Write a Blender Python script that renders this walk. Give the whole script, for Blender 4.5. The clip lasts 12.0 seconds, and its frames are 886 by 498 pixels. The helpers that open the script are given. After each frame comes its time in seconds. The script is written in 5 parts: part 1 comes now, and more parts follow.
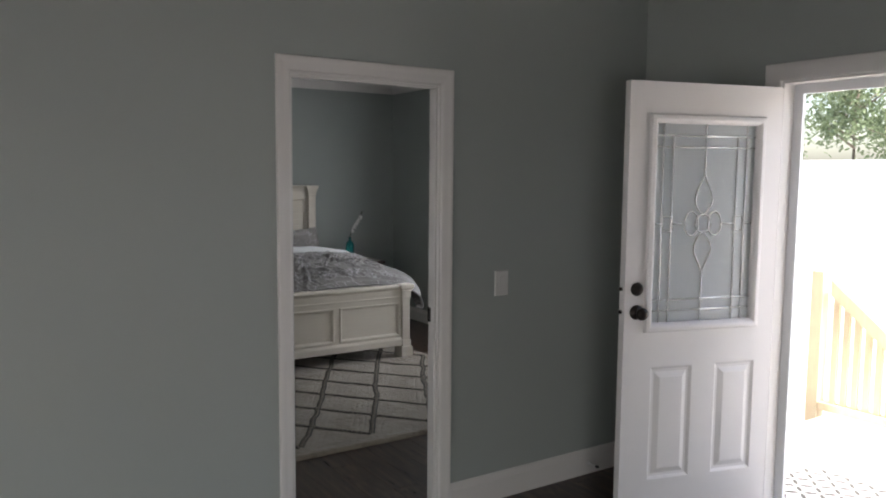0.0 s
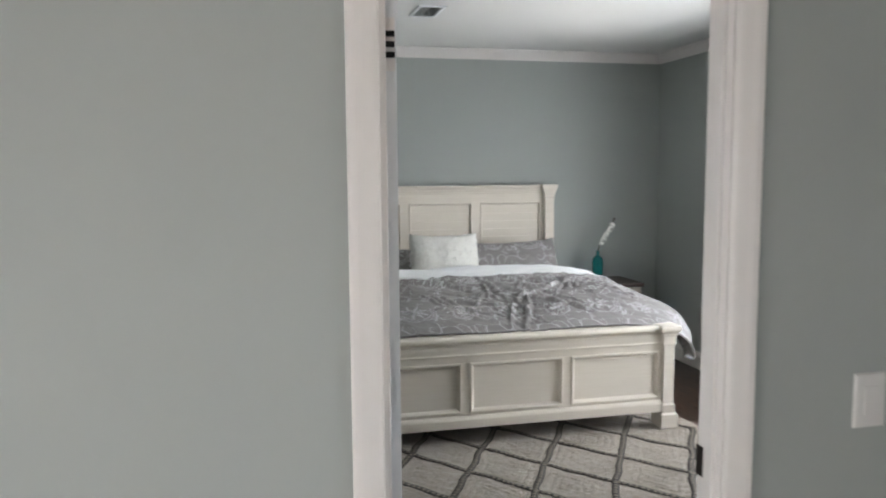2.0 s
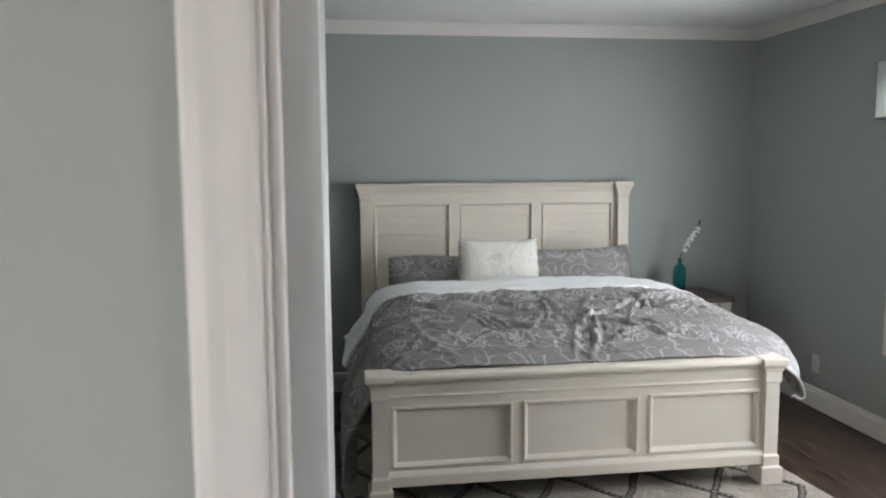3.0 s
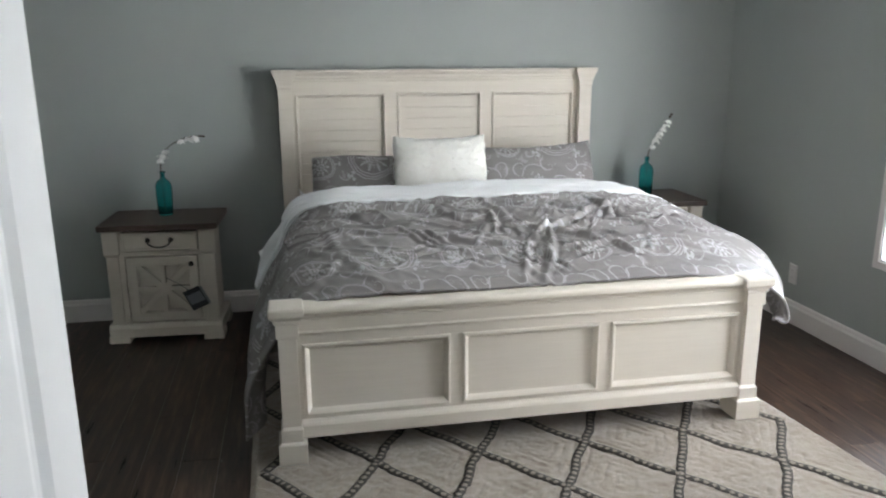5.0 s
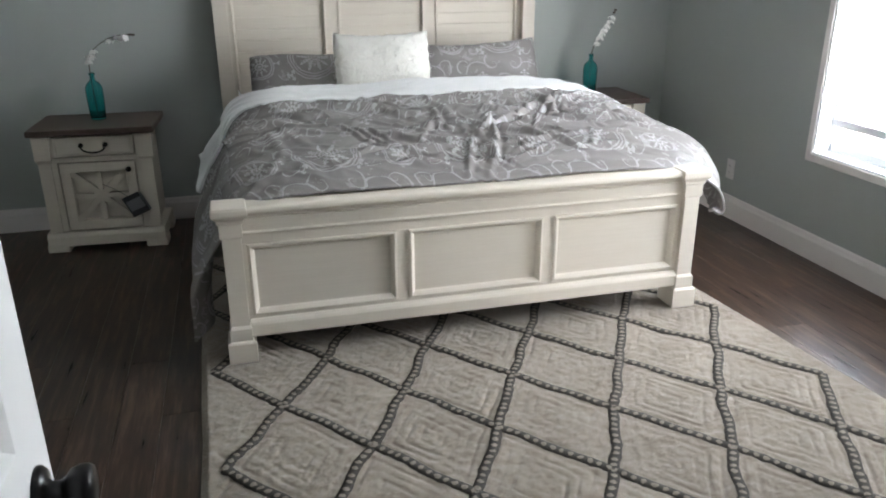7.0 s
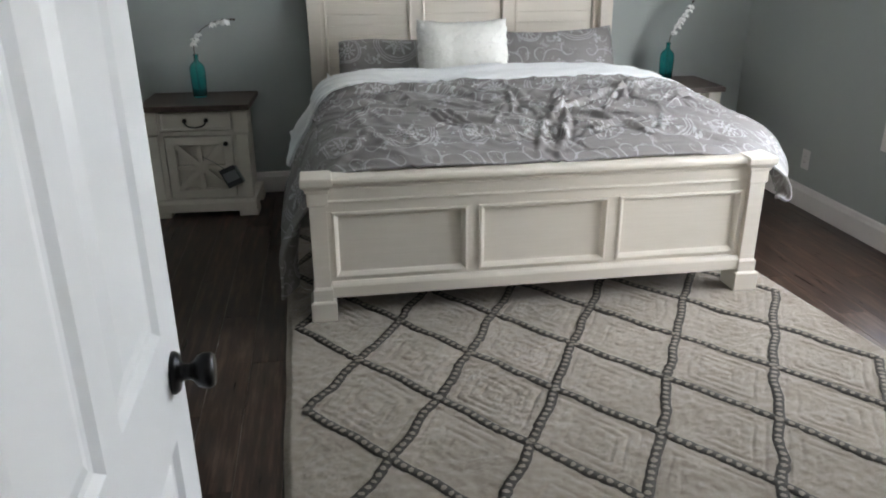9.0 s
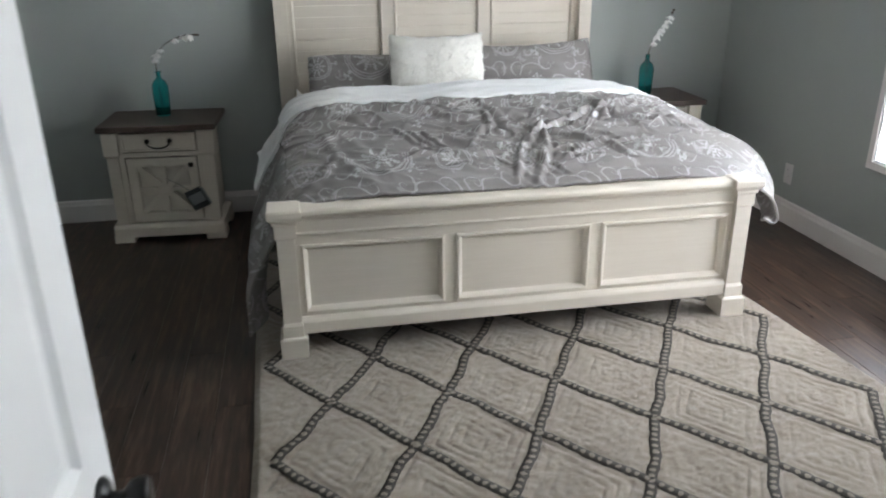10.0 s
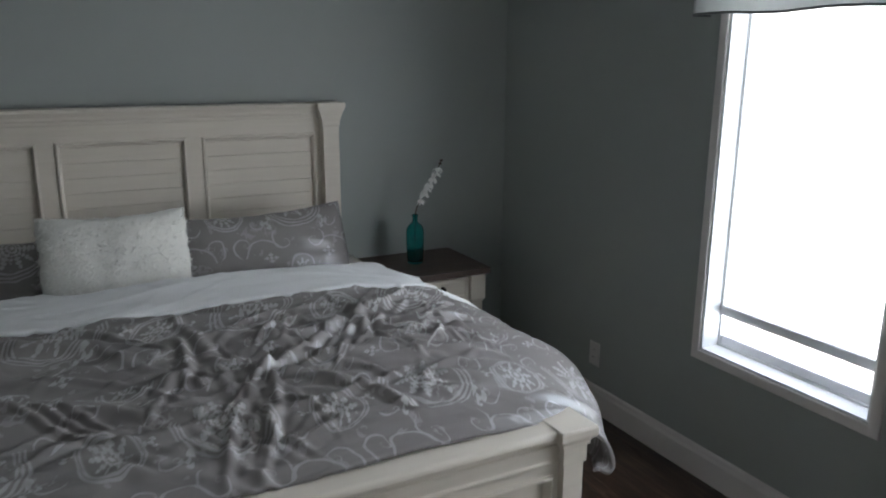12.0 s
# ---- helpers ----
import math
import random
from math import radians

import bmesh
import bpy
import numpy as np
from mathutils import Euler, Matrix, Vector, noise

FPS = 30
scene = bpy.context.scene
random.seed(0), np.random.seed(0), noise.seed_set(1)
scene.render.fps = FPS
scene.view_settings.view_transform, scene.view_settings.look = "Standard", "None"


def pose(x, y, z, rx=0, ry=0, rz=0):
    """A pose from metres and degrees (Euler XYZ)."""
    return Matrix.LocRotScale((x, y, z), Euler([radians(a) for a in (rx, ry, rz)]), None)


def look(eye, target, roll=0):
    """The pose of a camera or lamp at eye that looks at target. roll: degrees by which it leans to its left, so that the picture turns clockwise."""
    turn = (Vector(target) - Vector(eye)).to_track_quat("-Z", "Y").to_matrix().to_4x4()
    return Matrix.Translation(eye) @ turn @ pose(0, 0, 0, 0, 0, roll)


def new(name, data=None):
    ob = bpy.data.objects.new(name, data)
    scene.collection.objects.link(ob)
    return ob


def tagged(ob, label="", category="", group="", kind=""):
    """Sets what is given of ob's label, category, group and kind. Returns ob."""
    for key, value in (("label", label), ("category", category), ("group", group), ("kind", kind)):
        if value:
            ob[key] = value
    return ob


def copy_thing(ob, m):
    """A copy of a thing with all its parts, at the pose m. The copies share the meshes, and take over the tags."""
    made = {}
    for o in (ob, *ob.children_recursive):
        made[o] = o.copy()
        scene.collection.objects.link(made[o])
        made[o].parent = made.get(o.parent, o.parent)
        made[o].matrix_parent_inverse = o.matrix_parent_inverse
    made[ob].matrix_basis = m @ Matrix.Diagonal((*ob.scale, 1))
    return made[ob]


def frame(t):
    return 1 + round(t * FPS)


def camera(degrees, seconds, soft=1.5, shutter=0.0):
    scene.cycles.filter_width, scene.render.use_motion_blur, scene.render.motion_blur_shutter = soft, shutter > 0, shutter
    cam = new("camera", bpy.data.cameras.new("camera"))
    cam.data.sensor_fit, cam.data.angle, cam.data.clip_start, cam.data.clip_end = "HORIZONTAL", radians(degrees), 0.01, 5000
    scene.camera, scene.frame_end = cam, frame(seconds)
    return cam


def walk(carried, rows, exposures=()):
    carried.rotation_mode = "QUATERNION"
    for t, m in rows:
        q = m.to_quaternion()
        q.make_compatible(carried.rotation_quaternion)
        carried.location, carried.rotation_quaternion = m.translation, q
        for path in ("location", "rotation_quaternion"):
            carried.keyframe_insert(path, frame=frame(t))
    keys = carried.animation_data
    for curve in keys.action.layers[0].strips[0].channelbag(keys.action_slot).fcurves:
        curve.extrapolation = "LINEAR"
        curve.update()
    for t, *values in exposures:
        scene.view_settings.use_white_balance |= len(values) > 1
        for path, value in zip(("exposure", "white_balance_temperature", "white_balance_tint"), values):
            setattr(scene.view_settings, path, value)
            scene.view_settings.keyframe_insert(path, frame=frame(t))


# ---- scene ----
cam = camera(60.0, 12.0, soft=1.9, shutter=0.3)
PATH = [
    (0, (0.607, 0.516, 1.652), (1.7, 2.179, 1.457), 0.5),
    (0.5, (0.889, 0.878, 1.654), (1.957, 2.558, 1.458), 0.4),
    (1, (1.155, 1.309, 1.642), (1.969, 3.125, 1.446), 0.3),
    (1.5, (1.386, 1.691, 1.637), (2.076, 3.557, 1.441), -0.1),
    (2, (1.613, 2.098, 1.634), (2.067, 4.036, 1.432), -0.4),
    (2.5, (1.76, 2.494, 1.645), (2.079, 4.457, 1.438), -0.1),
    (4.5, (2.141, 3.498, 1.607), (2.384, 5.447, 1.225), -0.3),
    (5, (2.138, 3.521, 1.594), (2.508, 5.426, 1.104), -0.3),
    (5.5, (2.141, 3.544, 1.583), (2.597, 5.418, 1.048), -0.2),
    (6, (2.15, 3.526, 1.574), (2.641, 5.364, 0.957), -0.2),
    (6.5, (2.141, 3.512, 1.563), (2.63, 5.331, 0.89), -0.2),
    (7, (2.148, 3.494, 1.547), (2.63, 5.298, 0.833), -0.3),
    (7.5, (2.128, 3.44, 1.549), (2.528, 5.258, 0.818), -0.2),
    (9.5, (2.135, 3.248, 1.583), (2.416, 5.084, 0.841), -0.4),
    (10, (2.171, 3.458, 1.633), (2.511, 5.283, 0.888), -0.5),
    (10.5, (2.261, 3.761, 1.655), (2.829, 5.54, 0.94), -0.4),
    (11, (2.308, 4.101, 1.734), (3.178, 5.774, 1.068), 0.5),
    (11.5, (2.475, 4.408, 1.736), (3.399, 6.09, 1.172), 0.3),
    (12, (2.727, 4.68, 1.739), (3.63, 6.396, 1.249), 0.3),
]
EXPOSURES = [(0.0, 2.05, 6850, 11), (0.5, 2.45, 6850, 11), (1.0, 3.15, 6850, 10), (1.5, 3.4, 6850, 10), (2.5, 3.35, 6850, 10), (4.5, 3.52, 6880, 10), (5.5, 3.78, 6820, 10), (7.5, 3.78, 6820, 10),
             (9.5, 3.52, 6800, 10), (10.5, 3.85, 6780, 10), (11.0, 2.85, 6550, 9), (12.0, 2.15, 6550, 9)]
walk(cam, [(t, look(eye, target, roll)) for t, eye, target, roll in PATH], EXPOSURES)

# ---- light ----
world = bpy.data.worlds.new("sky")
scene.world = world
world.use_nodes = True
wn = world.node_tree.nodes
sky = wn.new("ShaderNodeTexSky")
sky.sky_type, sky.sun_disc, sky.sun_elevation, sky.sun_rotation = "NISHITA", False, radians(59), radians(189)
sky.air_density, sky.dust_density = 1.0, 3.0
wn["Background"].inputs["Strength"].default_value = 0.13
world.node_tree.links.new(sky.outputs[0], wn["Background"].inputs["Color"])
sun = new("sun", bpy.data.lights.new("sun", "SUN"))
sun.data.energy, sun.data.angle, sun.data.color = 3.0, radians(12), (1.0, 0.96, 0.9)
sun.matrix_world = look((0, 0, 0), (0.08, 0.5, -0.85))


def opening_light(name, where, target, width, height, power, colour, spread=180):
    """Area lamp in a wall opening, standing in for sky light."""
    lamp = new(name, bpy.data.lights.new(name, "AREA"))
    lamp.data.shape, lamp.data.size, lamp.data.size_y = "RECTANGLE", width, height
    lamp.data.energy, lamp.data.color = power, colour
    lamp.data.spread = radians(spread)
    lamp.matrix_world = look(where, target)
    return lamp


# ---- plan (metres) ----
XL, XR = -0.35, 5.07          # bedroom, west and east faces
YB, YN = 3.62, 8.39           # bedroom, south and north faces
YD = 3.53                     # face of the doorway wall towards the living room
XE = 3.93                     # living room, face of the entry wall
LX, LY, LH = -2.2, -2.6, 3.3  # living room, far sides and ceiling
H = 2.64                      # bedroom ceiling
D0, D1, DH = 1.835, 2.565, 2.055   # bedroom doorway
E0, E1, EH = 1.845, 2.685, 2.085   # entry doorway
W0, W1, W2, W3 = 5.195, 5.935, 6.085, 6.825  # two bedroom windows along the east wall
WZ0, WZ1 = 0.562, 2.03


LZ = (WZ0 + WZ1) / 2
for name, y0, y1 in (("sky_light_1", W2, W3), ("sky_light_2", W0, W1)):
    opening_light(name, (XR + 0.17, (y0 + y1) / 2, LZ), (0, (y0 + y1) / 2 + 0.3, LZ - 0.1), y1 - y0 + 0.04, WZ1 - WZ0 + 0.06, 3.8, (0.87, 0.935, 1.0))
# added fill from an unseen south opening, narrowed and aimed down
opening_light("sky_light_3", (-0.9, LY - 0.10, 0.75), (1.9, 3, -3.4), 2.16, 1.2, 9.5, (0.92, 0.965, 1.0), 112)
# second added fill, low in the west wall, brightens the doorway wall's lower left
opening_light("sky_light_4", (LX - 0.06, 1.5, 0.7), (0.3, 3.0, -1.2), 1.76, 1.06, 2.6, (0.92, 0.965, 1.0), 110)


# ---- materials ----
def mat(name, colour, rough=0.6, metal=0.0, spec=0.5):
    m = bpy.data.materials.new(name)
    m.use_nodes = True
    b = m.node_tree.nodes["Principled BSDF"]
    b.inputs["Base Color"].default_value = (*colour, 1)
    b.inputs["Roughness"].default_value, b.inputs["Metallic"].default_value = rough, metal
    b.inputs["Specular IOR Level"].default_value = spec
    return m


class Net:
    """Short hand for wiring a material's nodes."""

    def __init__(self, m):
        self.t = m.node_tree
        self.b = m.node_tree.nodes["Principled BSDF"]

    def add(self, kind, **put):
        n = self.t.nodes.new(kind)
        for k, v in put.items():
            if k == "operation":
                n.operation = v
            elif k == "data_type":
                n.data_type = v
            elif k == "blend_type":
                n.blend_type = v
            else:
                n.inputs[k.replace("_", " ")].default_value = v
        return n

    def link(self, a, b):
        self.t.links.new(a, b)

    def coord(self, scale=(1, 1, 1), turn=(0, 0, 0), kind="Object"):
        c, p = self.add("ShaderNodeTexCoord"), self.add("ShaderNodeMapping", Scale=scale, Rotation=turn)
        self.link(c.outputs[kind], p.inputs[0])
        return p.outputs[0]

    def noise(self, vec, scale, detail=4.0, rough=0.55):
        n = self.add("ShaderNodeTexNoise", Scale=scale, Detail=detail, Roughness=rough)
        self.link(vec, n.inputs["Vector"])
        return n.outputs["Fac"]

    def math(self, op, a, b=None, c=None):
        n = self.add("ShaderNodeMath", operation=op)
        for i, v in enumerate((a, b, c)):
            if v is None:
                continue
            if isinstance(v, (int, float)):
                n.inputs[i].default_value = v
            else:
                self.link(v, n.inputs[i])
        return n.outputs[0]

    def ramp(self, fac, stops):
        n = self.add("ShaderNodeValToRGB")
        e = n.color_ramp.elements
        while len(e) < len(stops):
            e.new(0.5)
        for el, (at, col) in zip(e, stops):
            el.position, el.color = at, (*col, 1)
        self.link(fac, n.inputs[0])
        return n.outputs[0]

    def mix(self, fac, a, b, how="MIX"):
        n = self.add("ShaderNodeMix", data_type="RGBA", blend_type=how)
        for sock, v in ((n.inputs[0], fac), (n.inputs[6], a), (n.inputs[7], b)):
            if isinstance(v, (int, float)):
                sock.default_value = v
            elif isinstance(v, tuple):
                sock.default_value = (*v, 1)
            else:
                self.link(v, sock)
        return n.outputs[2]

    def colour(self, out):
        self.link(out, self.b.inputs["Base Color"])

    def rough(self, out):
        self.link(out, self.b.inputs["Roughness"])

    def bump(self, height, strength=0.3, dist=0.002):
        n = self.add("ShaderNodeBump", Strength=strength, Distance=dist)
        self.link(height, n.inputs["Height"])
        self.link(n.outputs[0], self.b.inputs["Normal"])


def paint(name, colour, rough, vary=0.06, grain=260.0, bump=0.12, streak=(1, 1, 1)):
    """Rolled or brushed paint: faint roller grain, soft uneven patches, scuffs in the gloss."""
    m = mat(name, colour, rough)
    n = Net(m)
    v = n.coord(streak)
    big, small = n.noise(v, 1.3, 3.0), n.noise(v, 22.0, 4.0)
    lo = tuple(c * (1 - vary) for c in colour)
    hi = tuple(min(0.95, c * (1 + vary)) for c in colour)
    n.colour(n.mix(n.math("MULTIPLY_ADD", small, 0.35, n.math("MULTIPLY", big, 0.65)), lo, hi))
    n.rough(n.math("MULTIPLY_ADD", small, 0.18, rough - 0.09))
    n.bump(n.noise(v, grain, 2.0), bump, 0.0012)
    return m


WALL = paint("grey_green_wall_paint", (0.335, 0.358, 0.346), 0.62, 0.04, 240, 0.18)
TRIM = paint("white_trim_paint", (0.69, 0.66, 0.645), 0.38, 0.03, 120, 0.06)
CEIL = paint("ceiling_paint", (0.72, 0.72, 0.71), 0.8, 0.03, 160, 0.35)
# darker copy of the ceiling paint, so the living room bounces less light
CEIL_DIM = paint("living_ceiling_paint", (0.52, 0.52, 0.51), 0.8, 0.03, 160, 0.35)
DOORW = paint("white_door_paint", (0.66, 0.675, 0.69), 0.42, 0.02, 180, 0.10)
ENTRYW = paint("warm_white_door_paint", (0.80, 0.765, 0.76), 0.40, 0.03, 150, 0.08)
VINYL = paint("white_window_vinyl", (0.80, 0.81, 0.83), 0.35, 0.02, 90, 0.03)
PLATE = mat("white_plate_plastic", (0.62, 0.61, 0.595), 0.4)
SLOT = mat("dark_slot", (0.03, 0.03, 0.03), 0.6)
BRONZE = mat("oil_rubbed_bronze", (0.035, 0.028, 0.025), 0.32, 0.7)
BLACK = mat("black_metal", (0.012, 0.012, 0.013), 0.28, 0.6)


def glass_mat(name, colour, rough=0.0, ior=1.45):
    m = mat(name, colour, rough)
    b = m.node_tree.nodes["Principled BSDF"]
    b.inputs["Transmission Weight"].default_value, b.inputs["IOR"].default_value = 1.0, ior
    return m


PANE = glass_mat("clear_window_glass", (0.97, 0.98, 0.98))
FROST = glass_mat("obscure_door_glass", (0.80, 0.83, 0.85), 0.30)
FROST.node_tree.nodes["Principled BSDF"].inputs["Transmission Weight"].default_value = 0.45
TEAL = glass_mat("teal_bottle_glass", (0.13, 0.76, 0.77), 0.03)
DOME = glass_mat("frosted_lamp_glass", (0.85, 0.84, 0.80), 0.5)


def antique():
    """Chalky antique white with brushed horizontal glaze and rubbed corners."""
    m = mat("antique_white_wood", (0.70, 0.655, 0.58), 0.5)
    n = Net(m)
    v = n.coord((1.2, 1.2, 26))
    g = n.noise(v, 3.0, 6.0, 0.65)
    w = n.coord((1, 1, 1))
    p = n.noise(w, 2.2, 3.0)
    base = n.mix(g, (0.61, 0.55, 0.475), (0.74, 0.68, 0.605))
    n.colour(n.mix(n.math("MULTIPLY", p, 0.35), base, (0.61, 0.555, 0.485)))
    n.rough(n.math("MULTIPLY_ADD", g, 0.2, 0.42))
    n.bump(g, 0.25, 0.0015)
    return m


CREAM = antique()


def dark_top():
    m = mat("dark_brown_wood_top", (0.12, 0.075, 0.06), 0.45)
    n = Net(m)
    v = n.coord((2, 30, 6))
    g = n.noise(v, 2.0, 6.0, 0.6)
    n.colour(n.ramp(g, [(0.3, (0.038, 0.025, 0.021)), (0.55, (0.085, 0.057, 0.047)), (0.8, (0.15, 0.11, 0.095))]))
    n.rough(n.math("MULTIPLY_ADD", g, 0.25, 0.32))
    n.bump(g, 0.3, 0.001)
    return m


TOPWOOD = dark_top()


def plank_wood():
    """Dark brown vinyl planks: grain along the plank, each plank its own tone."""
    m = mat("dark_brown_plank", (0.08, 0.05, 0.04), 0.4)
    n = Net(m)
    info = n.add("ShaderNodeObjectInfo").outputs["Random"]
    c = n.add("ShaderNodeTexCoord").outputs["Object"]
    off = n.add("ShaderNodeVectorMath", operation="ADD")
    comb = n.add("ShaderNodeCombineXYZ")
    n.link(n.math("MULTIPLY", info, 31.0), comb.inputs[0])
    n.link(n.math("MULTIPLY", info, 17.0), comb.inputs[1])
    n.link(c, off.inputs[0])
    n.link(comb.outputs[0], off.inputs[1])
    mp = n.add("ShaderNodeMapping", Scale=(16, 1.3, 1))
    n.link(off.outputs[0], mp.inputs[0])
    g = n.noise(mp.outputs[0], 2.2, 7.0, 0.62)
    mp2 = n.add("ShaderNodeMapping", Scale=(5, 0.9, 1))
    n.link(off.outputs[0], mp2.inputs[0])
    cloud = n.noise(mp2.outputs[0], 1.5, 3.0)
    base = n.ramp(g, [(0.32, (0.010, 0.007, 0.006)), (0.5, (0.036, 0.022, 0.016)), (0.68, (0.105, 0.070, 0.052))])
    tone = n.mix(n.math("MULTIPLY_ADD", info, 0.5, n.math("MULTIPLY", cloud, 0.4)), (0.66, 0.58, 0.55), (1.5, 1.38, 1.32))
    n.colour(n.mix(1.0, base, tone, "MULTIPLY"))
    n.rough(n.math("MULTIPLY_ADD", g, 0.16, 0.22))
    n.bump(g, 0.35, 0.0008)
    return m


PLANK = plank_wood()


# ---- builders ----
def put(bm, name, material, parent=None, label="", bevel=0.0, smooth=False):
    """Links a bmesh as one mesh object."""
    if bevel:
        bmesh.ops.remove_doubles(bm, verts=bm.verts, dist=1e-5)
        sharp = [e for e in bm.edges if len(e.link_faces) == 2 and e.calc_face_angle(0) > 0.6]
        bmesh.ops.bevel(bm, geom=sharp, offset=bevel, segments=2, profile=0.6, affect="EDGES", clamp_overlap=True)
    bmesh.ops.recalc_face_normals(bm, faces=bm.faces)
    me = bpy.data.meshes.new(name)
    for f in bm.faces:
        f.smooth = smooth
    bm.to_mesh(me)
    bm.free()
    me.materials.append(material)
    ob = new(name, me)
    if parent:
        ob.parent = parent
    if label:
        ob["label"] = label
    return ob


def part(name, bm, material, parent, label="", bevel=0.0, smooth=False):
    return put(bm, name, material, parent, label, bevel, smooth)


def thing(name, label, category, at=(0, 0, 0), turn=0.0, group="", kind=""):
    ob = new(name)
    ob.matrix_basis = pose(*at, 0, 0, turn)
    ob.empty_display_size = 0.1
    return tagged(ob, label, category, group, kind)


def box(bm, x0, x1, y0, y1, z0, z1):
    made = bmesh.ops.create_cube(bm, size=1)["verts"]
    bmesh.ops.transform(bm, matrix=Matrix.Translation(((x0 + x1) / 2, (y0 + y1) / 2, (z0 + z1) / 2)) @ Matrix.Diagonal((abs(x1 - x0), abs(y1 - y0), abs(z1 - z0), 1)), verts=made)
    return made


def boxes(*rows):
    bm = bmesh.new()
    for r in rows:
        box(bm, *r)
    return bm


def lathe(profile, steps=32, axis="z"):
    """Turned solid from (radius, height) pairs, open ends closed where the radius is 0."""
    bm = bmesh.new()
    rings = []
    for r, z in profile:
        if r < 1e-6:
            rings.append([bm.verts.new((0, 0, z))])
        else:
            rings.append([bm.verts.new((r * math.cos(2 * math.pi * i / steps), r * math.sin(2 * math.pi * i / steps), z)) for i in range(steps)])
    for a, b in zip(rings, rings[1:]):
        for i in range(steps):
            j = (i + 1) % steps
            if len(a) == 1 and len(b) == 1:
                continue
            if len(a) == 1:
                bm.faces.new((a[0], b[i], b[j]))
            elif len(b) == 1:
                bm.faces.new((a[i], a[j], b[0]))
            else:
                bm.faces.new((a[i], a[j], b[j], b[i]))
    if axis == "x":
        bmesh.ops.rotate(bm, verts=bm.verts, matrix=Matrix.Rotation(radians(90), 3, "Y"))
    elif axis == "-y":
        bmesh.ops.rotate(bm, verts=bm.verts, matrix=Matrix.Rotation(radians(90), 3, "X"))
    return bm


def tube(points, radius, sides=10, taper=None):
    """Round rod along points."""
    bm = bmesh.new()
    pts = [Vector(p) for p in points]
    rings = []
    for i, p in enumerate(pts):
        d = (pts[min(i + 1, len(pts) - 1)] - pts[max(i - 1, 0)]).normalized()
        q = d.to_track_quat("Z", "Y")
        r = radius if taper is None else radius * (1 + (taper - 1) * i / (len(pts) - 1))
        rings.append([bm.verts.new(p + q @ Vector((r * math.cos(2 * math.pi * k / sides), r * math.sin(2 * math.pi * k / sides), 0))) for k in range(sides)])
    for a, b in zip(rings, rings[1:]):
        for k in range(sides):
            bm.faces.new((a[k], a[(k + 1) % sides], b[(k + 1) % sides], b[k]))
    bm.faces.new(list(reversed(rings[0])))
    bm.faces.new(rings[-1])
    return bm


def wall_with_holes(u0, u1, z0, z1, holes, make):
    """Cuts the rectangle u0..u1, z0..z1 round the holes and makes a box of every cell left."""
    us = sorted({u0, u1, *[h[0] for h in holes], *[h[1] for h in holes]})
    bm = bmesh.new()
    for a, b in zip(us, us[1:]):
        cut = sorted((h[2], h[3]) for h in holes if h[0] <= a and h[1] >= b)
        z = z0
        for c, d in cut:
            if c > z:
                make(bm, a, b, z, c)
            z = d
        if z < z1:
            make(bm, a, b, z, z1)
    return bm


def structure(name, bm, material, label, category, bevel=0.0):
    return tagged(put(bm, name, material, bevel=bevel), label, category, kind="structure")


# ---- structure ----
T = 0.12
structure("wall_doorway", wall_with_holes(LX - T, XR + 0.14, 0, LH, [(D0 - 0.018, D1 + 0.018, 0, DH + 0.018)], lambda bm, a, b, c, d: box(bm, a, b, YD, YB, c, d)), WALL, "grey-green painted wall between living room and bedroom", "wall")
structure("wall_north", boxes((XL - T, XR + 0.14, YN, YN + 0.14, 0, H)), WALL, "grey-green painted wall behind the bed", "wall")
structure("wall_east", wall_with_holes(YB, YN, 0, H, [(W0, W1, WZ0, WZ1), (W2, W3, WZ0, WZ1)], lambda bm, a, b, c, d: box(bm, XR, XR + 0.14, a, b, c, d)), WALL, "grey-green painted bedroom wall with two windows", "wall")
structure("wall_west", boxes((XL - T, XL, YB, YN, 0, H)), WALL, "grey-green painted bedroom side wall", "wall")
structure("ceiling_bedroom", boxes((XL - T, XR + 0.14, YB, YN + 0.14, H, H + 0.1)), CEIL, "white painted bedroom ceiling", "ceiling")
structure("wall_entry", wall_with_holes(LY, YD, 0, LH, [(E0 - 0.02, E1 + 0.02, 0, EH + 0.02)], lambda bm, a, b, c, d: box(bm, XE, XE + 0.14, a, b, c, d)), WALL, "grey-green painted wall with the entry door", "wall")
# the opening is unseen, cut only for the fill lamp behind it
structure("wall_south", wall_with_holes(LX - T, XE + 0.14, 0, LH, [(-2.0, 0.2, 0.1, 1.4)], lambda bm, a, b, c, d: box(bm, a, b, LY - 0.14, LY, c, d)), WALL, "grey-green painted living room wall with a window", "wall")
# made-up opening that lets the low west fill in
structure("wall_living_west", wall_with_holes(LY, YD, 0, LH, [(0.6, 2.4, 0.15, 1.25)], lambda bm, a, b, c, d: box(bm, LX - T, LX, a, b, c, d)), WALL, "grey-green painted living room side wall with a window", "wall")
# unseen ceiling, set high and grey to keep the upper wall dim
structure("ceiling_living", boxes((LX - T, XE + 0.14, LY - 0.14, YD, LH, LH + 0.1)), CEIL_DIM, "off-white painted living room ceiling", "ceiling")
structure("floor", boxes((LX - T, XE + 0.14, LY - 0.14, YD, -0.12, -0.005), (XL - T, XR + 0.14, YD, YN + 0.14, -0.12, -0.005)), SLOT, "dark underlay below the plank floor", "floor")


